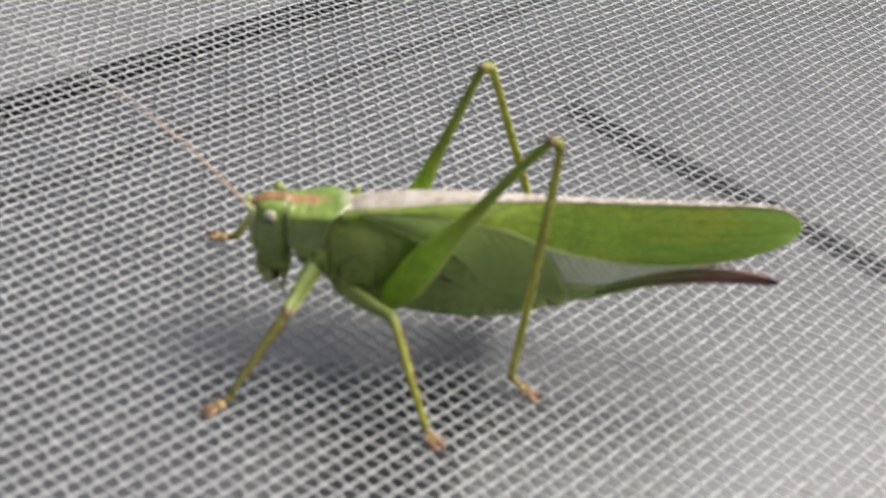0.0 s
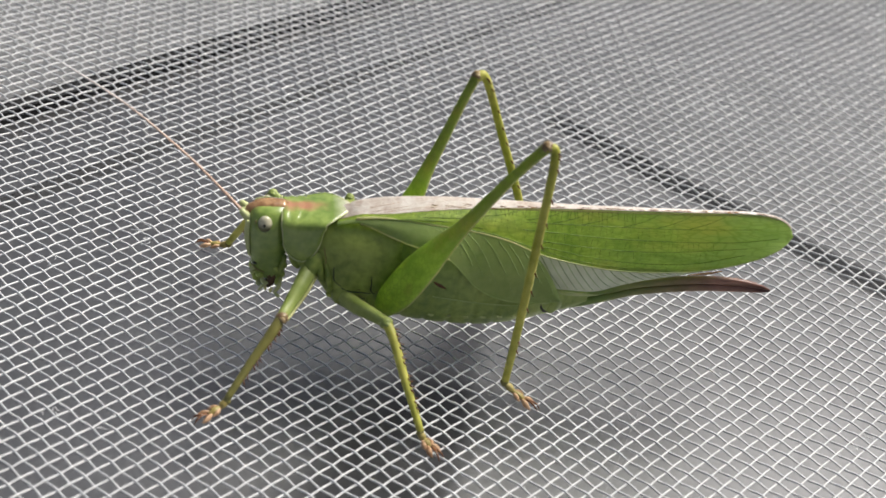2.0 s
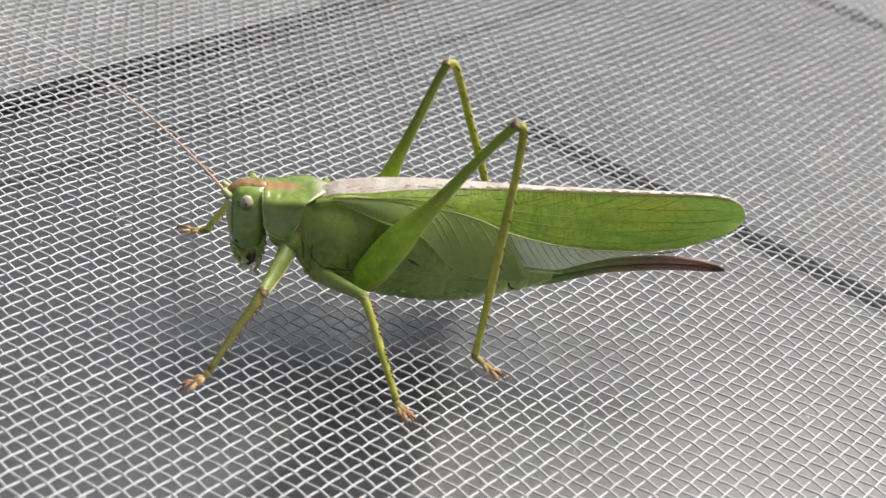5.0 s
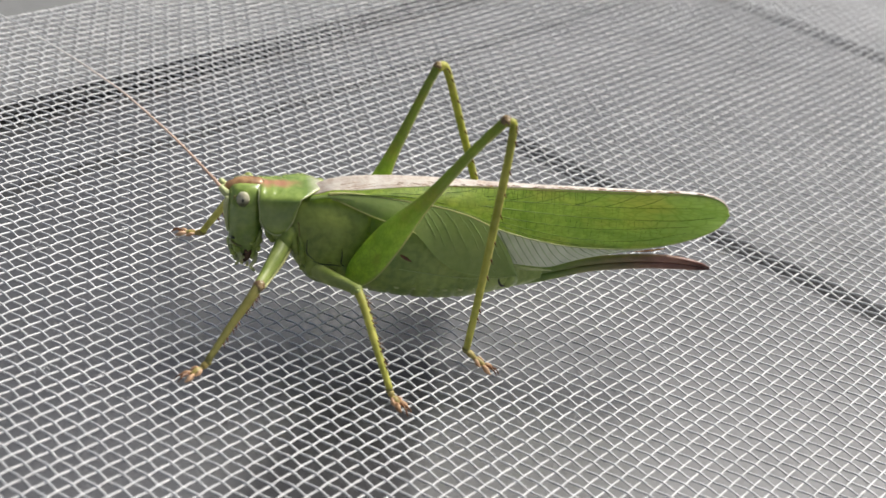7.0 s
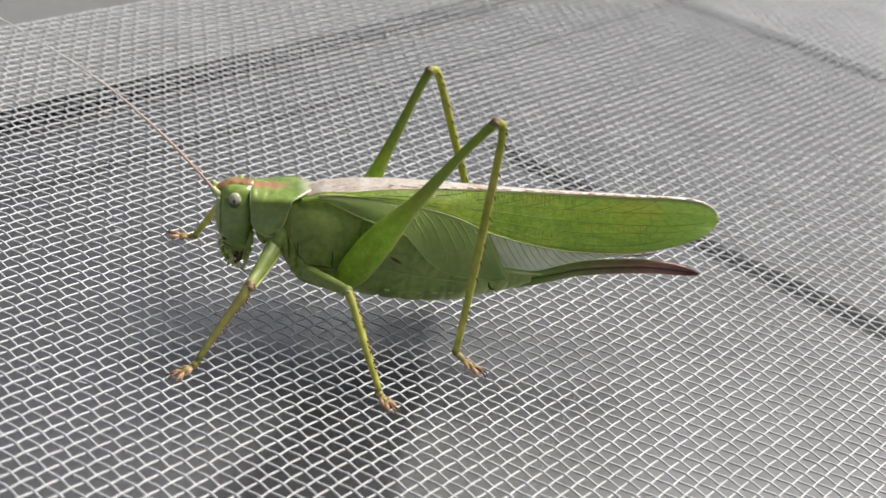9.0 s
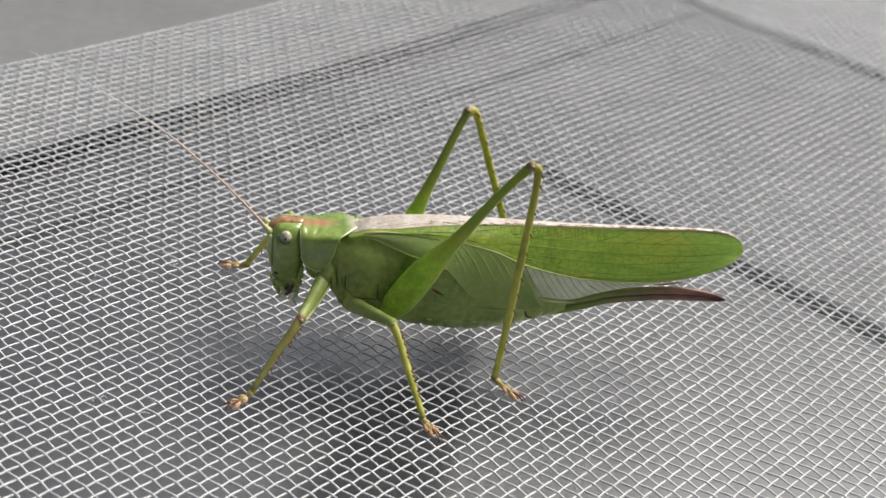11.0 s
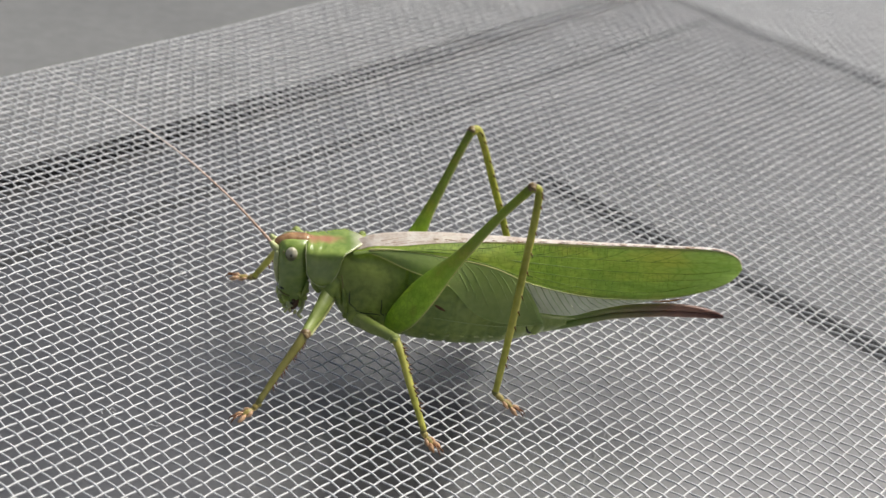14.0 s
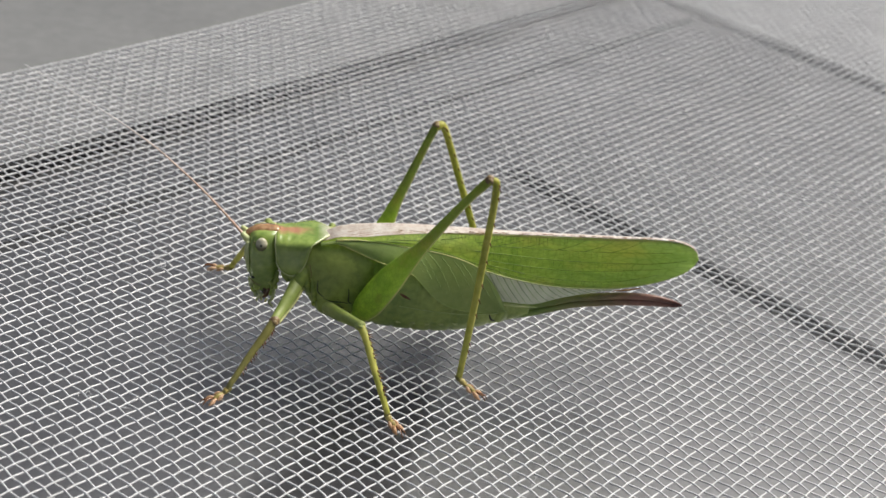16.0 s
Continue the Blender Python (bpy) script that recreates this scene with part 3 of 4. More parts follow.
for side in (-1, 1):
    c = (4.55, -2.0, 13.85) if side < 0 else (4.7, 1.7, 13.9)
    eye = part("eye", mesh_of("eye", *ball((0, 0, 0), (0.68, 0.58, 0.84)), EYE), head, "pale grey compound eye with a dark centre")
    eye.location = Vector(c) * MM
    part("pupil", mesh_of("pupil", *ball((-0.05, side * 0.53, 0.12), (0.14, 0.09, 0.2), 12), DARK), eye)
    part("eye_rim", mesh_of("eye_rim", *tube([(c[0] + 0.85 * math.sin(a), side * 1.82, c[2] - 0.9 * math.cos(a), 0.12) for a in (0.6 * k - 1.8 for k in range(7))], n=6, steps=3), SHANK), head)
    part("mandible", mesh_of("mandible", *tube([(5.9, side * 1.25, 8.0, 0.55), (5.6, side * 1.25, 7.0, 0.48), (5.4, side * 0.8, 6.2, 0.3), (5.3, side * 0.3, 5.8, 0.1)], n=10), JAW), head, "dark brown mandible")
    part("jaw_seam", mesh_of("jaw_seam", *tube([(5.1, side * 1.75, 8.6, 0.05), (5.4, side * 1.55, 7.5, 0.13), (5.5, side * 1.25, 6.7, 0.1)], n=6), DARK), head)
    part("palp", mesh_of("palp", *tube([(6.5, side * 1.5, 7.6, 0.24), (6.4, side * 1.9, 6.8, 0.22), (6.1, side * 1.8, 6.1, 0.18), (6.5, side * 1.9, 5.7, 0.16)], n=8), VEIN), head, "thin pale mouth feeler")
    part("palp", mesh_of("palp", *tube([(5.9, side * 1.3, 7.3, 0.2), (5.0, side * 1.6, 6.8, 0.18), (4.6, side * 1.4, 6.0, 0.15)], n=8), VEIN), head, "thin pale mouth feeler")
    part("cheek_fold", mesh_of("cheek_fold", *tube([(6.7, side * 1.9, 10.4, 0.2), (6.5, side * 1.95, 9.0, 0.32), (6.2, side * 1.6, 7.8, 0.25)], n=8), GREEN), head)
part("face_spot", mesh_of("face_spot", *tube([(3.75, -1.95, 9.5, 0.05), (3.95, -2.02, 9.45, 0.14), (4.15, -2.08, 9.4, 0.05)], n=6, steps=3), DARK), head)
part("face_seam", mesh_of("face_seam", *tube([(3.6, -1.6, 9.1, 0.05), (4.2, -1.95, 8.7, 0.09), (4.9, -2.05, 8.5, 0.07)], n=6), SHANK), head)
for x, y, z, r in ((4.5, -1.75, 8.0, 0.5), (4.2, -1.4, 7.4, 0.42), (6.3, -1.8, 8.6, 0.45), (5.9, -1.9, 8.9, 0.35)):
    part("mouth_plate", mesh_of("mouth_plate", *tube([(x - r * 0.6, y + 0.25, z + r * 0.5, r * 0.5), (x, y, z, r * 0.75), (x + r * 0.5, y + 0.25, z - r * 0.8, r * 0.4)], n=10, steps=4), HEAD), head)
part("lip", mesh_of("lip", *tube([(3.9, 0, 8.2, 0.5), (4.2, 0, 7.4, 0.55), (4.7, 0, 6.5, 0.35), (5.0, 0, 6.1, 0.15)], n=12, flat=1.9), HEAD), head, "pale green upper lip")
for x, y, z, r, dx, dz, mat in ((4.0, -1.55, 8.9, 0.26, -0.2, -0.5, VEIN), (3.75, -1.3, 8.2, 0.24, 0.1, -0.5, VEIN), (4.75, -1.85, 7.6, 0.24, 0.25, -0.6, VEIN), (4.35, -1.3, 6.9, 0.26, 0.3, -0.45, VEIN), (5.1, -1.6, 6.6, 0.17, 0.1, -0.5, KEEL), (5.75, -1.75, 6.5, 0.16, -0.1, -0.5, KEEL), (5.35, -1.75, 8.2, 0.2, 0.1, -0.7, JAW), (4.9, -1.6, 7.0, 0.12, 0.2, -0.6, JAW), (6.2, -2.0, 7.8, 0.2, -0.1, -0.7, HEAD), (6.7, -2.05, 8.6, 0.25, -0.1, -0.5, HEAD), (6.75, -1.9, 9.5, 0.28, 0.0, -0.5, HEAD)):
    part("mouth_lobe", mesh_of("mouth_lobe", *tube([(x, y + 0.1, z, r * 0.7), (x + dx * 0.5, y, z + dz * 0.5, r), (x + dx, y + 0.1, z + dz, r * 0.5)], n=8, steps=4), mat), head)
for pts in ([(7.2, -2.0, 11.2, 0.3), (7.5, -2.3, 10.4, 0.42), (8.0, -2.5, 9.7, 0.3)], [(7.9, -2.3, 11.0, 0.3), (8.3, -2.65, 10.3, 0.4), (8.7, -2.7, 9.6, 0.3)], [(9.6, -2.9, 11.2, 0.3), (10.0, -3.15, 10.0, 0.45), (10.4, -3.2, 8.8, 0.3)], [(10.6, -3.15, 10.6, 0.2), (10.9, -3.4, 9.2, 0.35), (11.2, -3.4, 7.8, 0.25)]):
    part("neck_fold", mesh_of("neck_fold", *tube(pts, n=10, steps=5), GREEN), thorax)
for side in (-1, 1):
    part("feeler_base", mesh_of("feeler_base", *tube([(3.2, side * 0.75, 13.6, 0.45), (2.8, side * 0.8, 13.9, 0.4), (2.3, side * 0.75, 14.4, 0.28)], n=10), VEIN), head, "yellow-green feeler base")

# one long feeler, hinged at its base
FEELER_BASE = Vector((2.35, -0.7, 14.35))
FEELER_LINE = [(2.35, -0.7, 14.35, 0.19), (0.8, -0.1, 15.7, 0.15), (-2.2, 0.9, 18.2, 0.125), (-5.1, 1.7, 20.35, 0.11), (-7.9, 2.5, 22.25, 0.1), (-10.7, 3.2, 23.8, 0.09), (-13.5, 3.9, 25.15, 0.08), (-16.3, 4.6, 26.35, 0.07), (-18.5, 5.2, 27.25, 0.06), (-23.2, 6.2, 29.1, 0.035)]
feeler = part("feeler", mesh_of("feeler", *tube([(x - FEELER_BASE.x, y - FEELER_BASE.y, z - FEELER_BASE.z, r) for x, y, z, r in FEELER_LINE], n=8, steps=10), FEELER), cricket, "long thread-like tan feeler")
feeler.location = FEELER_BASE * MM


LOBE = table([(6.0, 0.9), (6.3, 1.7), (6.6, 2.4), (7.3, 3.2), (8.3, 3.6), (9.0, 3.3), (9.5, 2.5), (9.85, 1.4), (10.1, 0.3), (11.6, 0.0), (13.3, 0.0)])


def pronotum_mesh():
    """A saddle-shaped shield: a bent sheet with rounded side lobes."""
    rings = []
    for i in range(21):
        s = i / 20
        row = []
        for j in range(33):
            a = -1 + 2 * j / 32
            k = max(0, (abs(a) - 0.45) / 0.55)
            front = 6.1 + 0.35 * k
            slant = max(0.0, min(1.0, (abs(a) - 0.04) / 0.32))
            back = 12.7 - 2.55 * slant ** 0.8
            x = front + (back - front) * s
            lobe = LOBE(x)[0]
            top = 15.0 + 0.22 * s - 0.1 * math.sin(math.pi * min(1, s * 1.3))
            turn = min(abs(a) / 0.45, 1.0) * math.pi / 2
            w = 2.35 + 0.7 * s
            y = w * math.sin(turn) ** 0.9 + 0.45 * math.sin(k * math.pi / 2) * lobe / 4.0 - 0.2 * k * k
            z = top - (1.0 - 0.35 * s) * (1 - math.cos(turn)) - k * lobe + 0.05 * math.sin(s * 34 + a * 4.0) * (1 - k) * (1 if s < 0.55 else 0)
            row.append((x, math.copysign(y, a), z))
        rings.append(row)
    return rings


def thicken(ob, mm):
    s = ob.modifiers.new("thickness", "SOLIDIFY")
    s.thickness, s.offset = mm * MM, 0
    return ob


SHIELD = pronotum_mesh()
pronotum = thicken(part("pronotum", mesh_of("pronotum", *loft(SHIELD, closed=False, caps=False), CREST), cricket, "smooth green saddle-shaped neck shield"), 0.16)
for edge in (0, -1):
    part("rim", mesh_of("rim", *tube([(*row[edge], 0.13) for row in SHIELD], n=6, steps=1), VEIN), pronotum, "pale yellow rim of the shield")
part("rim", mesh_of("rim", *tube([(*q, 0.1) for q in SHIELD[0]], n=6, steps=1), VEIN), pronotum, "pale yellow rim of the shield")
part("rim", mesh_of("rim", *tube([(*q, 0.085) for q in SHIELD[-1]], n=6, steps=1), VEIN), pronotum, "pale hind rim of the shield")

# edges of the fore wing along x: ridge top, dorsal edge, radial vein, costal edge (y, z)
RIDGE = table([(11.0, 0.1, 14.9), (12.2, 0.1, 15.45), (13.4, 0.1, 16.05), (17, 0.1, 16.7), (23, 0.1, 17.1), (34, 0.1, 17.25), (45, 0.1, 17.65), (51, 0.0, 17.95), (53.6, -0.05, 17.85), (55.2, -0.1, 17.4), (56.1, -0.2, 16.7), (56.45, -0.2, 15.9)])
FOLD = table([(11.0, -1.5, 14.6), (12.2, -1.75, 15.1), (13.4, -1.9, 15.65), (16, -2.05, 15.98), (19, -1.85, 16.4), (23, -1.45, 16.76), (27, -1.0, 16.95), (34, -0.5, 17.1), (45, -0.28, 17.52), (51, -0.25, 17.82), (53.6, -0.25, 17.72), (55.2, -0.25, 17.28), (56.1, -0.25, 16.6), (56.45, -0.24, 15.85)])
RADIAL = table([(11.0, -2.5, 15.0), (13.2, -2.6, 15.55), (15, -2.65, 15.8), (17, -2.8, 15.85), (20, -3.0, 15.7), (23.8, -3.1, 15.35), (27.4, -3.1, 14.6), (31.7, -3.0, 13.0), (38.4, -2.3, 11.55), (45.5, -1.4, 11.2), (50, -0.9, 11.75), (53.4, -0.6, 12.8), (55.3, -0.4, 13.8), (56.2, -0.33, 14.75), (56.45, -0.3, 15.75)])
COST = table([(11.0, -2.5, 14.55), (13.2, -2.7, 15.1), (15.2, -3.1, 14.6), (16.6, -3.5, 14.2), (18.0, -3.95, 13.9), (20.0, -4.35, 13.55), (21.6, -4.5, 13.1), (23.0, -4.55, 11.9), (24.6, -4.5, 10.2), (26.6, -4.35, 8.9), (29.0, -4.0, 8.2), (31.6, -3.3, 7.8), (33.9, -2.65, 7.7)])
FIELD_TOP = table([(11.0, -2.5, 15.0), (13.2, -2.6, 15.55), (15, -2.65, 15.8), (17, -2.8, 15.85), (20, -3.0, 15.7), (23.8, -3.1, 15.35), (27.4, -3.1, 14.6), (29.8, -3.1, 13.6), (31.2, -3.15, 12.3), (32.4, -3.1, 10.7), (33.3, -2.85, 9.1), (33.9, -2.65, 7.9)])


def sheet_point(lower, upper, x, t, bulge):
    (y0, z0), (y1, z1) = lower(x), upper(x)
    return x, y0 + (y1 - y0) * t - bulge * math.sin(math.pi * t), z0 + (z1 - z0) * t


def sided(flip, x, y):
    """Narrows the far wing towards its root, to fit the camera's view."""
    return y if flip > 0 else -y * (0.35 + 0.65 * min(1, max(0, (x - 15) / 14)))


def strip(lower, upper, x0, x1, nx, ny, bulge, flip=1):
    rings = []
    for i in range(nx + 1):
        x = x0 + (x1 - x0) * (1 - (1 - i / nx) ** 1.3)
        row = [sheet_point(lower, upper, x, j / ny, bulge) for j in range(ny + 1)]
        rings.append([(a, sided(flip, a, b), c) for a, b, c in row])
    return loft(rings, closed=False, caps=False)


def vein(points, lower, upper, bulge, r, flip=1, steps=4):
    """A vein on a wing sheet through (x, t), tapering to its end."""
    rows = [sheet_point(lower, upper, x, t, bulge + 0.02) for x, t in points]
    n = len(rows) - 1
    return tube([(a, sided(flip, a, b - 0.02), c, r * (1 - 0.45 * i / n)) for i, (a, b, c) in enumerate(rows)], n=5, steps=steps)


rnd = random.Random(4)
wings = []
for flip in (1, -1):
    wing = part("fore_wing", mesh_of("fore_wing", *strip(RADIAL, FOLD, 11.2, 56.45, 110, 10, 0.3, flip), WING), cricket, "translucent leaf-green fore wing")
    wings.append(wing)
    part("dorsal_field", mesh_of("dorsal_field", *strip(FOLD, RIDGE, 11.4, 56.45, 110, 4, 0.0, flip), DORSAL), wing, "pale pinkish dorsal strip of the wing")
    part("costal_field", mesh_of("costal_field", *strip(COST, FIELD_TOP, 11.2, 33.85, 60, 8, 0.22, flip), COSTAL), wing, "dull green costal field")
    def edge(where, x0, x1, r0, r1, name, mat, label=""):
        n = int((x1 - x0) / 0.7)
        pts = [(x0 + (x1 - x0) * i / n, r0 + (r1 - r0) * i / n) for i in range(n + 1)]
        part(name, mesh_of(name, *tube([(x, sided(flip, x, where(x)[0]), where(x)[1], r) for x, r in pts], n=6, steps=1), mat), wing, label)

    edge(RADIAL, 13.0, 17.5, 0.19, 0.06, "edge_vein", KEEL, "pale yellow wedge at the wing root")
    edge(RADIAL, 17.5, 31.0, 0.07, 0.075, "edge_vein", KEEL, "pale edge of the wing")
    part("bright_vein", mesh_of("bright_vein", *vein([(22.5, 0.06), (26, 0.09), (30, 0.1), (35, 0.07), (40, 0.05)], RADIAL, FOLD, 0.3, 0.05, flip), DARKVEIN), wing)
    edge(RADIAL, 31.0, 56.3, 0.08, 0.06, "edge_vein", VEIN, "pale edge of the wing")
    edge(COST, 13.3, 22.0, 0.10, 0.06, "edge_vein", KEEL, "pale yellow-green edge vein")
    edge(COST, 21.5, 33.8, 0.04, 0.03, "edge_vein", COSTAL)
    edge(FOLD, 11.4, 56.3, 0.06, 0.06, "fold_vein", DORSAL)
    edge(lambda x: sheet_point(RADIAL, FOLD, x, 0.965, 0.3)[1:], 24.0, 54.5, 0.07, 0.035, "edge_band", OLIVE, "olive-brown band under the pale strip")
    for pts, r in (([(13, 0.5), (20, 0.42), (30, 0.52), (40, 0.55), (50, 0.5), (55, 0.5)], 0.07), ([(14, 0.6), (22, 0.62), (32, 0.72), (44, 0.74), (53, 0.72)], 0.06), ([(24, 0.28), (32, 0.34), (42, 0.36), (52, 0.34)], 0.06), ([(30, 0.18), (38, 0.17), (46, 0.15), (52, 0.2)], 0.05)):
        part("vein", mesh_of("vein", *vein(pts, RADIAL, FOLD, 0.3, r * 0.75, flip), DARKVEIN), wing)
    part("bright_vein", mesh_of("bright_vein", *vein([(13, 0.25), (17, 0.15), (20, 0.1), (23.5, 0.05)], RADIAL, FOLD, 0.3, 0.06, flip), DARKVEIN), wing)
    # cross veins between the long veins, in one net of many small pieces
    net = []
    rows = ((0.74, 0.97, 14.5, 40.0, 0.42), (0.56, 0.72, 16.0, 44.0, 0.6), (0.36, 0.52, 22.0, 48.0, 0.6), (0.18, 0.34, 28.0, 49.0, 0.7), (0.05, 0.16, 30.0, 48.0, 0.8))
    for low, high, x, end, gap in rows:
        while x < end:
            x += gap * rnd.uniform(0.55, 1.5)
            lean = rnd.uniform(-0.12, 0.12)
            short = rnd.uniform(0.55, 1.0)
            net.append(vein([(x, high), (x + lean, (low + high) / 2), (x + lean * 1.6, high - (high - low) * short)], RADIAL, FOLD, 0.3, 0.026 if low > 0.7 else 0.016, flip, 1))
    for i in range(7):
        x = 25 + 3.4 * i + rnd.uniform(-0.8, 0.8)
        net.append(vein([(x, 0.74), (x + 2.0, 0.83), (x + 3.6, 0.95)], RADIAL, FOLD, 0.3, 0.036, flip, 3))
    tagged(part("vein_net", mesh_of("vein_net", *join(net), DARKVEIN), wing), kind="stuff")
    for i in range(9):
        x = 20.4 + 1.32 * i + rnd.uniform(-0.5, 0.5)
        low = max(0.06, 0.42 - 0.05 * i)
        part("oblique_vein", mesh_of("oblique_vein", *vein([(x - 0.6, 0.95), (x + 0.5, 0.8), (x + 1.5, 0.6), (min(x + 2.5 + 0.1 * i, 33.0), low)], COST, FIELD_TOP, 0.22, rnd.uniform(0.03, 0.055), flip), COSTVEIN), wing, "pale slanting vein")
    for x, t0, t1, span in ((14.5, 0.15, 0.75, 7.0), (15.5, 0.1, 0.5, 8.0), (14.2, 0.4, 0.9, 5.0), (20.0, 0.05, 0.6, 7.0)):
        part("dorsal_vein", mesh_of("dorsal_vein", *vein([(x, t0), (x + span * 0.4, t0 + (t1 - t0) * 0.35), (x + span, t1)], FOLD, RIDGE, 0.0, 0.016, flip), TARSUS), wing, "thin tan vein of the dorsal strip")
    wing.location.z = 0.0 if flip > 0 else -0.5 * MM
    flecks = []
    for i in range(60):
        x, t = rnd.uniform(20, 54), rnd.uniform(-0.1, 0.35)
        a, b, c = sheet_point(FOLD, RIDGE, x, t, 0.0)
        flecks.append(tube([(a - rnd.uniform(0.1, 0.3), sided(flip, a, b), c + 0.04, 0.03), (a, sided(flip, a, b), c + 0.05, rnd.uniform(0.02, 0.05)), (a + rnd.uniform(0.1, 0.6), sided(flip, a, b), c + 0.04, 0.03)], n=5, steps=1))
    tagged(part("mottling", mesh_of("mottling", *join(flecks), BROWN), wing), kind="stuff")
part("wing_spot", mesh_of("wing_spot", *tube([(46.5, -1.5, 11.55, 0.05), (48.5, -1.3, 11.75, 0.13), (50.0, -1.15, 12.05, 0.05)], n=6), BROWN), wing, "brown smudge on the wing edge")
LOWER = table([(30, -2.7, 9.2), (33.6, -2.45, 9.0), (36.0, -2.2, 8.75), (37.6, -2.05, 8.8), (40, -1.85, 9.6), (42.8, -1.6, 10.3), (47.6, -1.1, 11.15)])
UPPER = table([(30, -2.65, 13.2), (34.9, -2.3, 12.2), (38.4, -2.0, 11.95), (47.6, -1.0, 11.5)])
hind = part("hind_wing", mesh_of("hind_wing", *strip(LOWER, UPPER, 30, 47.6, 40, 6, 0.1), MEMBRANE), cricket, "pale translucent hind wing membrane")
for i in range(17):
    x = 30.2 + 0.85 * i
    part("vein", mesh_of("vein", *vein([(x, 0.97), (x + 1.0, 0.6), (x + 1.9, 0.3), (x + 2.7, 0.03)], LOWER, UPPER, 0.1, 0.04), DARKVEIN if i % 2 else COSTVEIN), hind)


def ovipositor(half):
    """One of the two long valves, upper (1) or lower (-1), that close into a blade."""
    rings = []
    for x, lo, hi, wide in curve([(33.2, 4.9, 7.6, 1.0), (36.7, 5.6, 7.75, 0.6), (39.6, 6.5, 8.4, 0.5), (42.6, 7.45, 9.25, 0.45), (48, 8.25, 10.0, 0.38), (52, 8.5, 10.05, 0.34), (54.7, 8.55, 9.6, 0.24), (56.1, 8.7, 9.0, 0.08)], 8):
        mid = (lo + hi) / 2
        lo, hi = (mid, hi) if half > 0 else (lo, mid)
        rings.append([(x, wide * math.copysign(abs(math.cos(a)) ** 0.7, math.cos(a)), (lo + hi) / 2 + (hi - lo) / 2 * math.sin(a)) for a in (2 * math.pi * j / 14 for j in range(14))])
    return loft(rings)


blade = part("ovipositor", mesh_of("ovipositor", *ovipositor(-1), BLADE), cricket, "long brown blade-like ovipositor, green at its base")
part("upper_valve", mesh_of("upper_valve", *ovipositor(1), BLADE), blade)


THORN = mesh_of("thorn", *tube([(0, 0, 0, 0.1), (0.25, 0, 0, 0.075), (0.62, 0, 0, 0.02)], n=6, steps=1), CLAW)


def thorns(tibia, count, parent, side):
    """Fine thorns in two rows along a shin."""
    rows = curve(tibia, 8)
    for i in range(count):
        k = int(4 + (len(rows) - 7) * (i + 0.5 + 0.25 * math.sin(i * 2.3)) / count)
        c, d, r = Vector(rows[k][:3]), (Vector(rows[k + 1][:3]) - Vector(rows[k][:3])).normalized(), rows[k][3]
        for s in (-1, 1):
            out = (Vector(side) + Vector((0, s * 0.8, 0))).normalized()
            ob = part("thorn", THORN, parent)
            ob.matrix_local = Matrix.Translation((c + out * r * 0.85) * MM) @ (out + d * 0.7).to_track_quat("X", "Z").to_matrix().to_4x4()


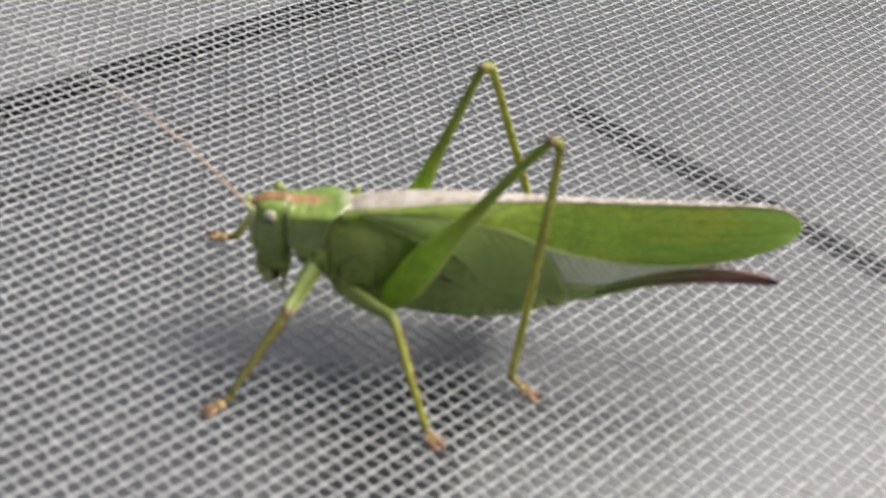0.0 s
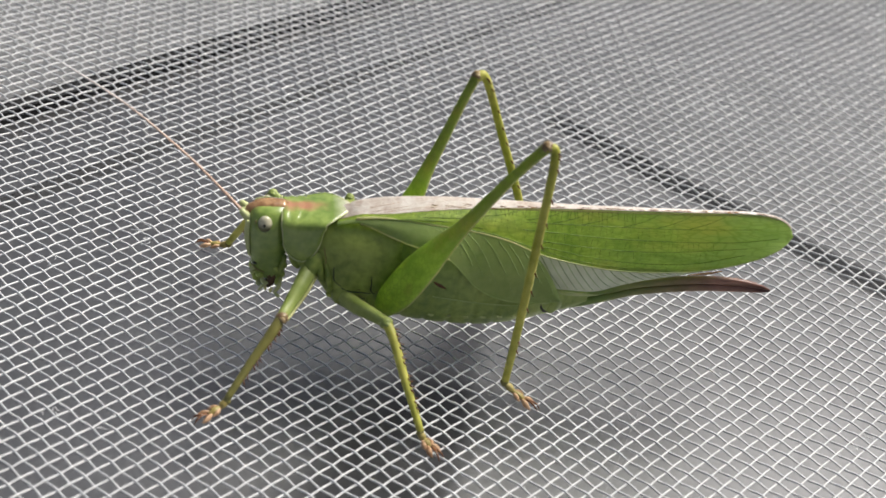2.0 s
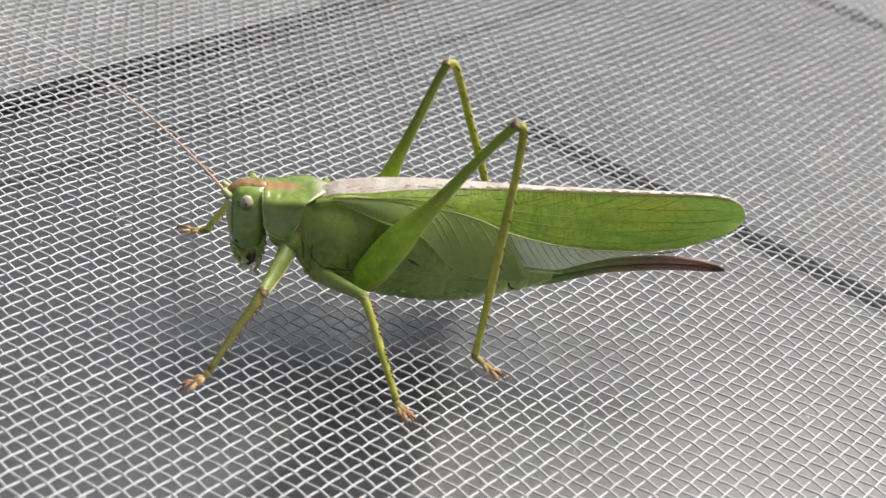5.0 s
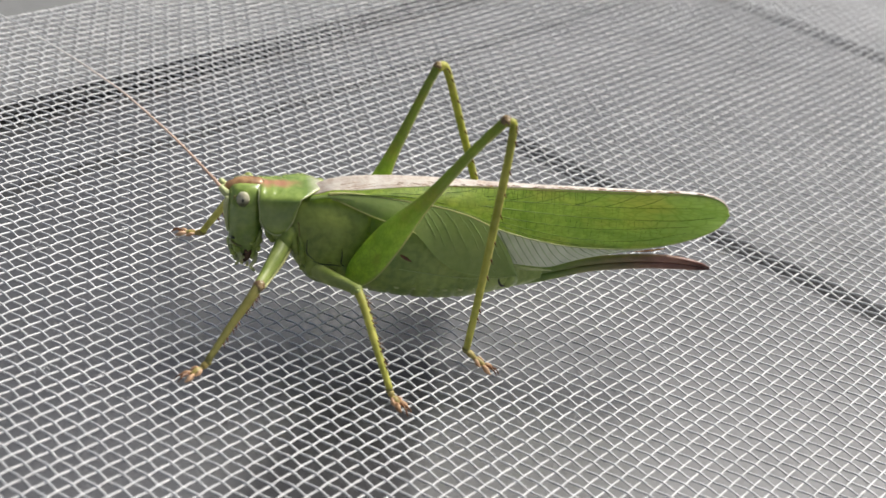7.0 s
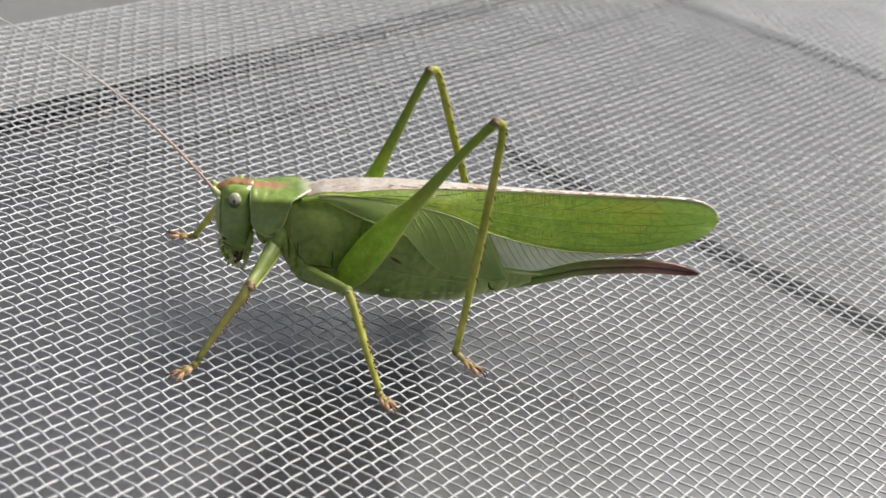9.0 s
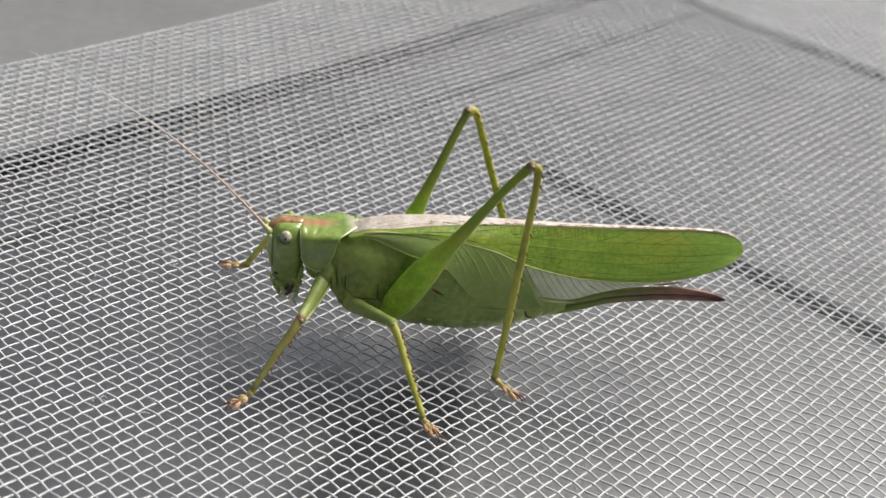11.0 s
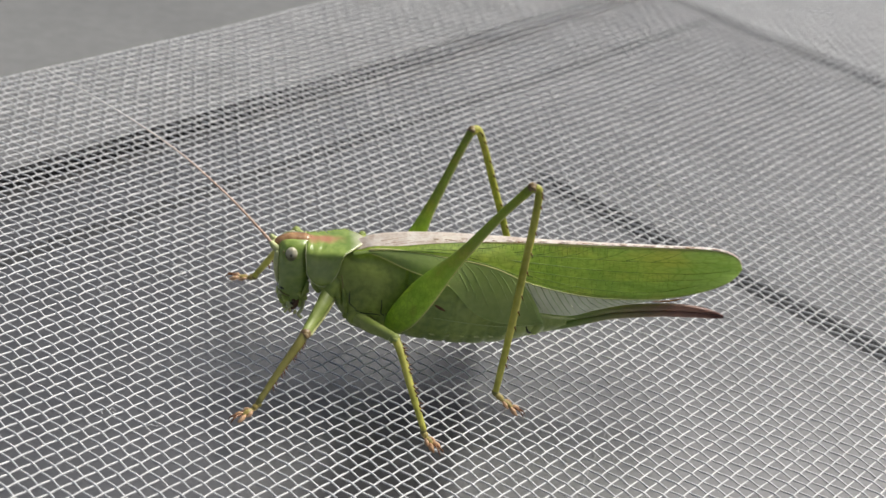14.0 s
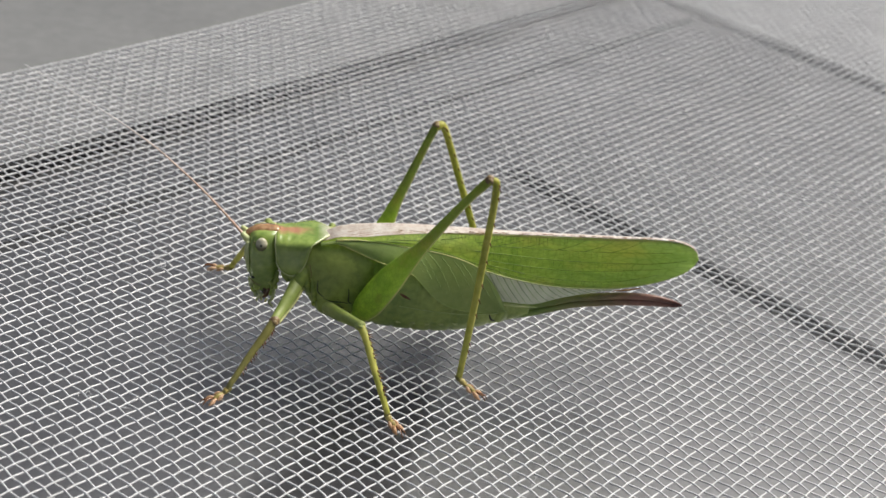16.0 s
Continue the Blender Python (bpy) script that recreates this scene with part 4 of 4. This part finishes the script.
def leg(femur, tibia, tarsus, back, shank=False):
    """Thigh, shin with thorns, jointed foot with pads and two claws."""
    f = part("femur", mesh_of("femur", *tube(femur, n=18, steps=8, flat=0.8), LEG if len(femur) > 4 else FORELEG), cricket, "bright green thigh" if len(femur) > 4 else "dull green thigh")
    kx, ky, kz, kr = femur[-1]
    part("knee", mesh_of("knee", *tube([(kx - 0.25, ky, kz - 0.25, kr * 0.85), (kx + 0.05, ky, kz + 0.05, kr * 1.0), (kx + 0.3, ky, kz - 0.15, kr * 0.75)], n=12, steps=4), KNEE if len(femur) > 4 or shank else FORELEG), f)
    for k in (-1, 1):
        part("knee_lobe", mesh_of("knee_lobe", *tube([(kx - 0.2, ky + k * kr * 0.6, kz + 0.15, kr * 0.35), (kx + 0.1, ky + k * kr * 0.85, kz + 0.05, kr * 0.5), (kx + 0.3, ky + k * kr * 0.7, kz - 0.25, kr * 0.3)], n=8, steps=4), KNEE if len(femur) > 4 or shank else FORELEG), f)
    low = [(x + back[0] * r * 1.04, y, z + back[2] * r * 1.04, 0.1 + 0.08 * r) for x, y, z, r in femur]
    part("keel", mesh_of("keel", *tube(low, n=6), KEEL), f, "pale yellow keel under the thigh")
    t = part("tibia", mesh_of("tibia", *tube(tibia, n=12, steps=8), FORESHIN if shank else SHIN), cricket, "slender olive-brown shin" if shank else "slender yellow-green shin")
    if shank:
        part("ear_swelling", mesh_of("ear_swelling", *tube([(x, y, z, r * k) for (x, y, z, r), k in zip(tibia[:3], (1.05, 1.08, 0.9))], n=12, steps=6), SHANK), t, "brownish swelling under the knee")
    thorns(tibia, 11, t, back)
    p = [Vector(q[:3]) for q in tarsus]
    s = part("tarsus", mesh_of("tarsus", *tube([(*p[0], 0.28), (*p[0].lerp(p[1], 0.55), 0.36), (*p[1], 0.24), (*p[1].lerp(p[2], 0.5), 0.34), (*p[2], 0.2)], n=10, steps=5, flat=1.1), FOOT), cricket, "olive-brown jointed foot with tan pads")
    d = (p[3] - p[2]).normalized()
    across = Vector((-d.y, d.x, 0)).normalized()
    for k in (-1, 1):
        for start, reach, wide in ((p[1].lerp(p[2], 0.15), 0.75, 0.2), (p[2], 0.95, 0.25)):
            a = start + across * 0.16 * k
            part("pad", mesh_of("pad", *tube([(*(a - d * 0.15), wide * 0.6), (*(a + d * 0.3 * reach + across * 0.24 * k), wide * 1.15), (*(a + d * 0.65 * reach + across * 0.34 * k - Vector((0, 0, 0.1))), wide), (*(a + d * reach + across * 0.36 * k - Vector((0, 0, 0.2))), wide * 0.4)], n=8, steps=4, flat=0.75), TARSUS), s)
        e = p[2] + d * 0.3 + Vector((0, 0, 0.15))
        part("claw", mesh_of("claw", *tube([(*e, 0.11), (*(e + d * 0.6 + across * 0.12 * k + Vector((0, 0, 0.12))), 0.11), (*(e + d * 1.1 + across * 0.26 * k + Vector((0, 0, 0.02))), 0.08), (*(e + d * 1.4 + across * 0.3 * k - Vector((0, 0, 0.35))), 0.025)], n=6, steps=4), CLAW), s)
    part("cuff", mesh_of("cuff", *tube([(*p[0].lerp(p[1], -0.25), 0.3), (*p[0], 0.42), (*p[0].lerp(p[1], 0.25), 0.32)], n=8, steps=3), SHANK), s)


# fore, middle and hind legs: x, y, z, radius
leg([(9.2, -2.6, 9.9, 0.9), (8.3, -4.6, 8.9, 0.82), (7.4, -6.2, 8.0, 0.7), (6.6, -7.8, 7.45, 0.58)],
    [(6.5, -7.9, 7.4, 0.46), (5.9, -8.7, 6.5, 0.48), (4.3, -10.3, 4.5, 0.42), (2.1, -12.8, 1.6, 0.33)],
    [(2.1, -12.8, 1.35, 0.35), (1.5, -13.2, 0.85, 0.4), (0.6, -13.9, 0.6, 0.5), (-0.6, -14.6, 0.45, 0.3)], (0.9, 0, -0.4), True)
leg([(12.2, -2.8, 7.0, 0.85), (13.6, -5.0, 7.4, 0.9), (15.0, -7.2, 8.0, 0.72), (16.2, -8.7, 8.25, 0.55)],
    [(16.3, -8.8, 8.2, 0.5), (17.0, -10.2, 7.2, 0.45), (18.2, -12.9, 4.6, 0.4), (19.7, -15.9, 1.6, 0.34)],
    [(19.7, -15.9, 1.35, 0.35), (20.1, -16.3, 0.85, 0.4), (20.6, -16.9, 0.6, 0.5), (21.2, -17.6, 0.4, 0.3)], (0.9, 0, 0.3))
leg([(16.3, -4.2, 6.4, 0.9), (17.2, -4.9, 8.6, 1.6), (18.9, -5.5, 12.2, 1.6), (20.6, -5.9, 15.2, 1.12), (22.4, -6.4, 18.2, 0.66), (25.6, -7.4, 24.0, 0.44), (28.0, -8.0, 27.7, 0.48)],
    [(28.1, -8.0, 27.6, 0.48), (28.9, -8.1, 26.6, 0.42), (28.9, -8.3, 18.0, 0.43), (28.8, -8.4, 10.0, 0.42), (28.6, -8.4, 2.1, 0.37)],
    [(28.6, -8.4, 1.75, 0.4), (29.5, -8.9, 1.15, 0.4), (30.5, -9.5, 0.7, 0.5), (31.4, -10.0, 0.4, 0.3)], (0.85, 0, -0.45))
leg([(9.2, 2.6, 9.6, 0.75), (7.3, 4.5, 11.2, 0.7), (5.4, 6.0, 12.45, 0.42)],
    [(5.4, 6.0, 12.4, 0.42), (4.4, 8.8, 9.0, 0.45), (1.7, 13.4, 1.5, 0.35)],
    [(1.7, 13.4, 1.3, 0.35), (0.9, 13.7, 0.95, 0.4), (-0.2, 14.1, 0.75, 0.45), (-1.3, 14.5, 0.6, 0.3)], (0.9, 0, -0.4))
leg([(12.2, 2.8, 7.0, 0.8), (12.8, 5.0, 9.8, 0.8), (13.1, 7.0, 12.05, 0.36)],
    [(13.1, 7.0, 12.0, 0.36), (14.6, 8.6, 7.0, 0.4), (16.0, 10.0, 1.5, 0.33)],
    [(16.0, 10.0, 1.35, 0.35), (16.5, 10.4, 0.85, 0.4), (17.2, 10.9, 0.6, 0.45), (17.8, 11.2, 0.45, 0.3)], (0.9, 0, 0.3))
leg([(16.4, 4.2, 6.2, 0.9), (17.4, 4.6, 9.0, 1.55), (19.2, 5.2, 14.0, 0.95), (20.1, 5.7, 16.6, 0.64), (21.4, 6.4, 20.0, 0.48), (23.0, 7.4, 24.2, 0.41), (23.9, 8.0, 26.2, 0.44)],
    [(24.0, 8.0, 26.1, 0.55), (25.0, 8.2, 25.6, 0.42), (27.8, 8.8, 19.0, 0.42), (30.4, 9.6, 12.8, 0.42), (34.6, 11.0, 2.1, 0.36)],
    [(34.6, 11.0, 1.75, 0.4), (35.3, 11.4, 1.15, 0.4), (36.2, 12.0, 0.7, 0.5), (37.1, 12.5, 0.4, 0.3)], (0.85, 0, -0.45))
for side in (-1, 1):
    for pts in ([(9.9, 2.0, 11.2, 0.9), (9.4, 2.7, 10.4, 0.95), (9.0, 3.2, 9.4, 0.7)], [(12.8, 2.4, 8.4, 1.1), (12.3, 3.0, 7.4, 1.0), (12.2, 3.4, 6.8, 0.7)], [(15.4, 2.8, 7.6, 1.2), (15.9, 3.6, 6.6, 1.1), (16.4, 4.2, 6.0, 0.8)]):
        part("hip", mesh_of("hip", *tube([(x, side * y, z, r) for x, y, z, r in pts], n=12), GREEN), cricket)
focus_point = new("focus_point")
cam.data.dof.focus_object = focus_point


# ---- lint caught in the screen ----
def lint(x, y, size, seed):
    r = random.Random(seed)
    pieces = []
    for _ in range(3):
        a = Vector((r.uniform(-1, 1), r.uniform(-1, 1), 0.3)) * size
        b = a + Vector((r.uniform(-1, 1), r.uniform(-1, 1), r.uniform(0, 0.4))) * size
        c = b + Vector((r.uniform(-1, 1), r.uniform(-1, 1), r.uniform(-0.5, 0.2))) * size
        pieces.append(tube([(*a, 0.03), (*b, 0.035), (*c, 0.02)], n=5, steps=5))
    ob = tagged(new("lint", mesh_of("lint", *join(pieces), LINT)), "tiny tuft of white lint fibres on the screen", "lint", "lint on the screen")
    ob.location = Vector((x, y, 0.15)) * MM


for i, (x, y, size) in enumerate([(-9.5, -16.7, 1.0), (-7.1, 17.0, 1.3), (-7.3, 14.2, 0.9), (-16.0, 9.0, 0.8), (63.9, -12.8, 1.1), (-13.5, -14.5, 0.5), (4.5, 30.5, 0.7), (24.0, 42.0, 0.7), (52.0, -3.0, 0.5)]):
    lint(x, y, size, i)

woven_screen()


def motions():
    """The feeler sways a little about its base; the lens, first set too far, comes to the insect in its first moments."""
    walk(focus_point, [(t, pose(x * MM, y * MM, z * MM)) for t, x, y, z in ((0.0, 130, 130, 0), (0.1, 60, 45, 4), (0.3, 12, 5, 8), (0.6, 18, 10, 8), (4.2, 20, 12, 8), (6.5, 18, 10, 8), (8.0, 18, 10, 8), (8.7, 16, 6, 8), (10.8, 10, -5, 7), (16.0, 10, -6, 7))])
    base = FEELER_BASE * MM
    walk(feeler, [(t, pose(*base, rx, ry, 0)) for t, rx, ry in ((0.0, 0.0, -0.6), (1.5, 0.2, -0.4), (3.5, 0.0, 0.3), (6.5, 0.1, 0.0), (8.5, 0.0, 0.1), (11.0, 0.1, 0.0), (13.0, 0.0, 0.2), (15.5, 0.2, 1.0), (16.0, 0.2, 1.1))])


motions()
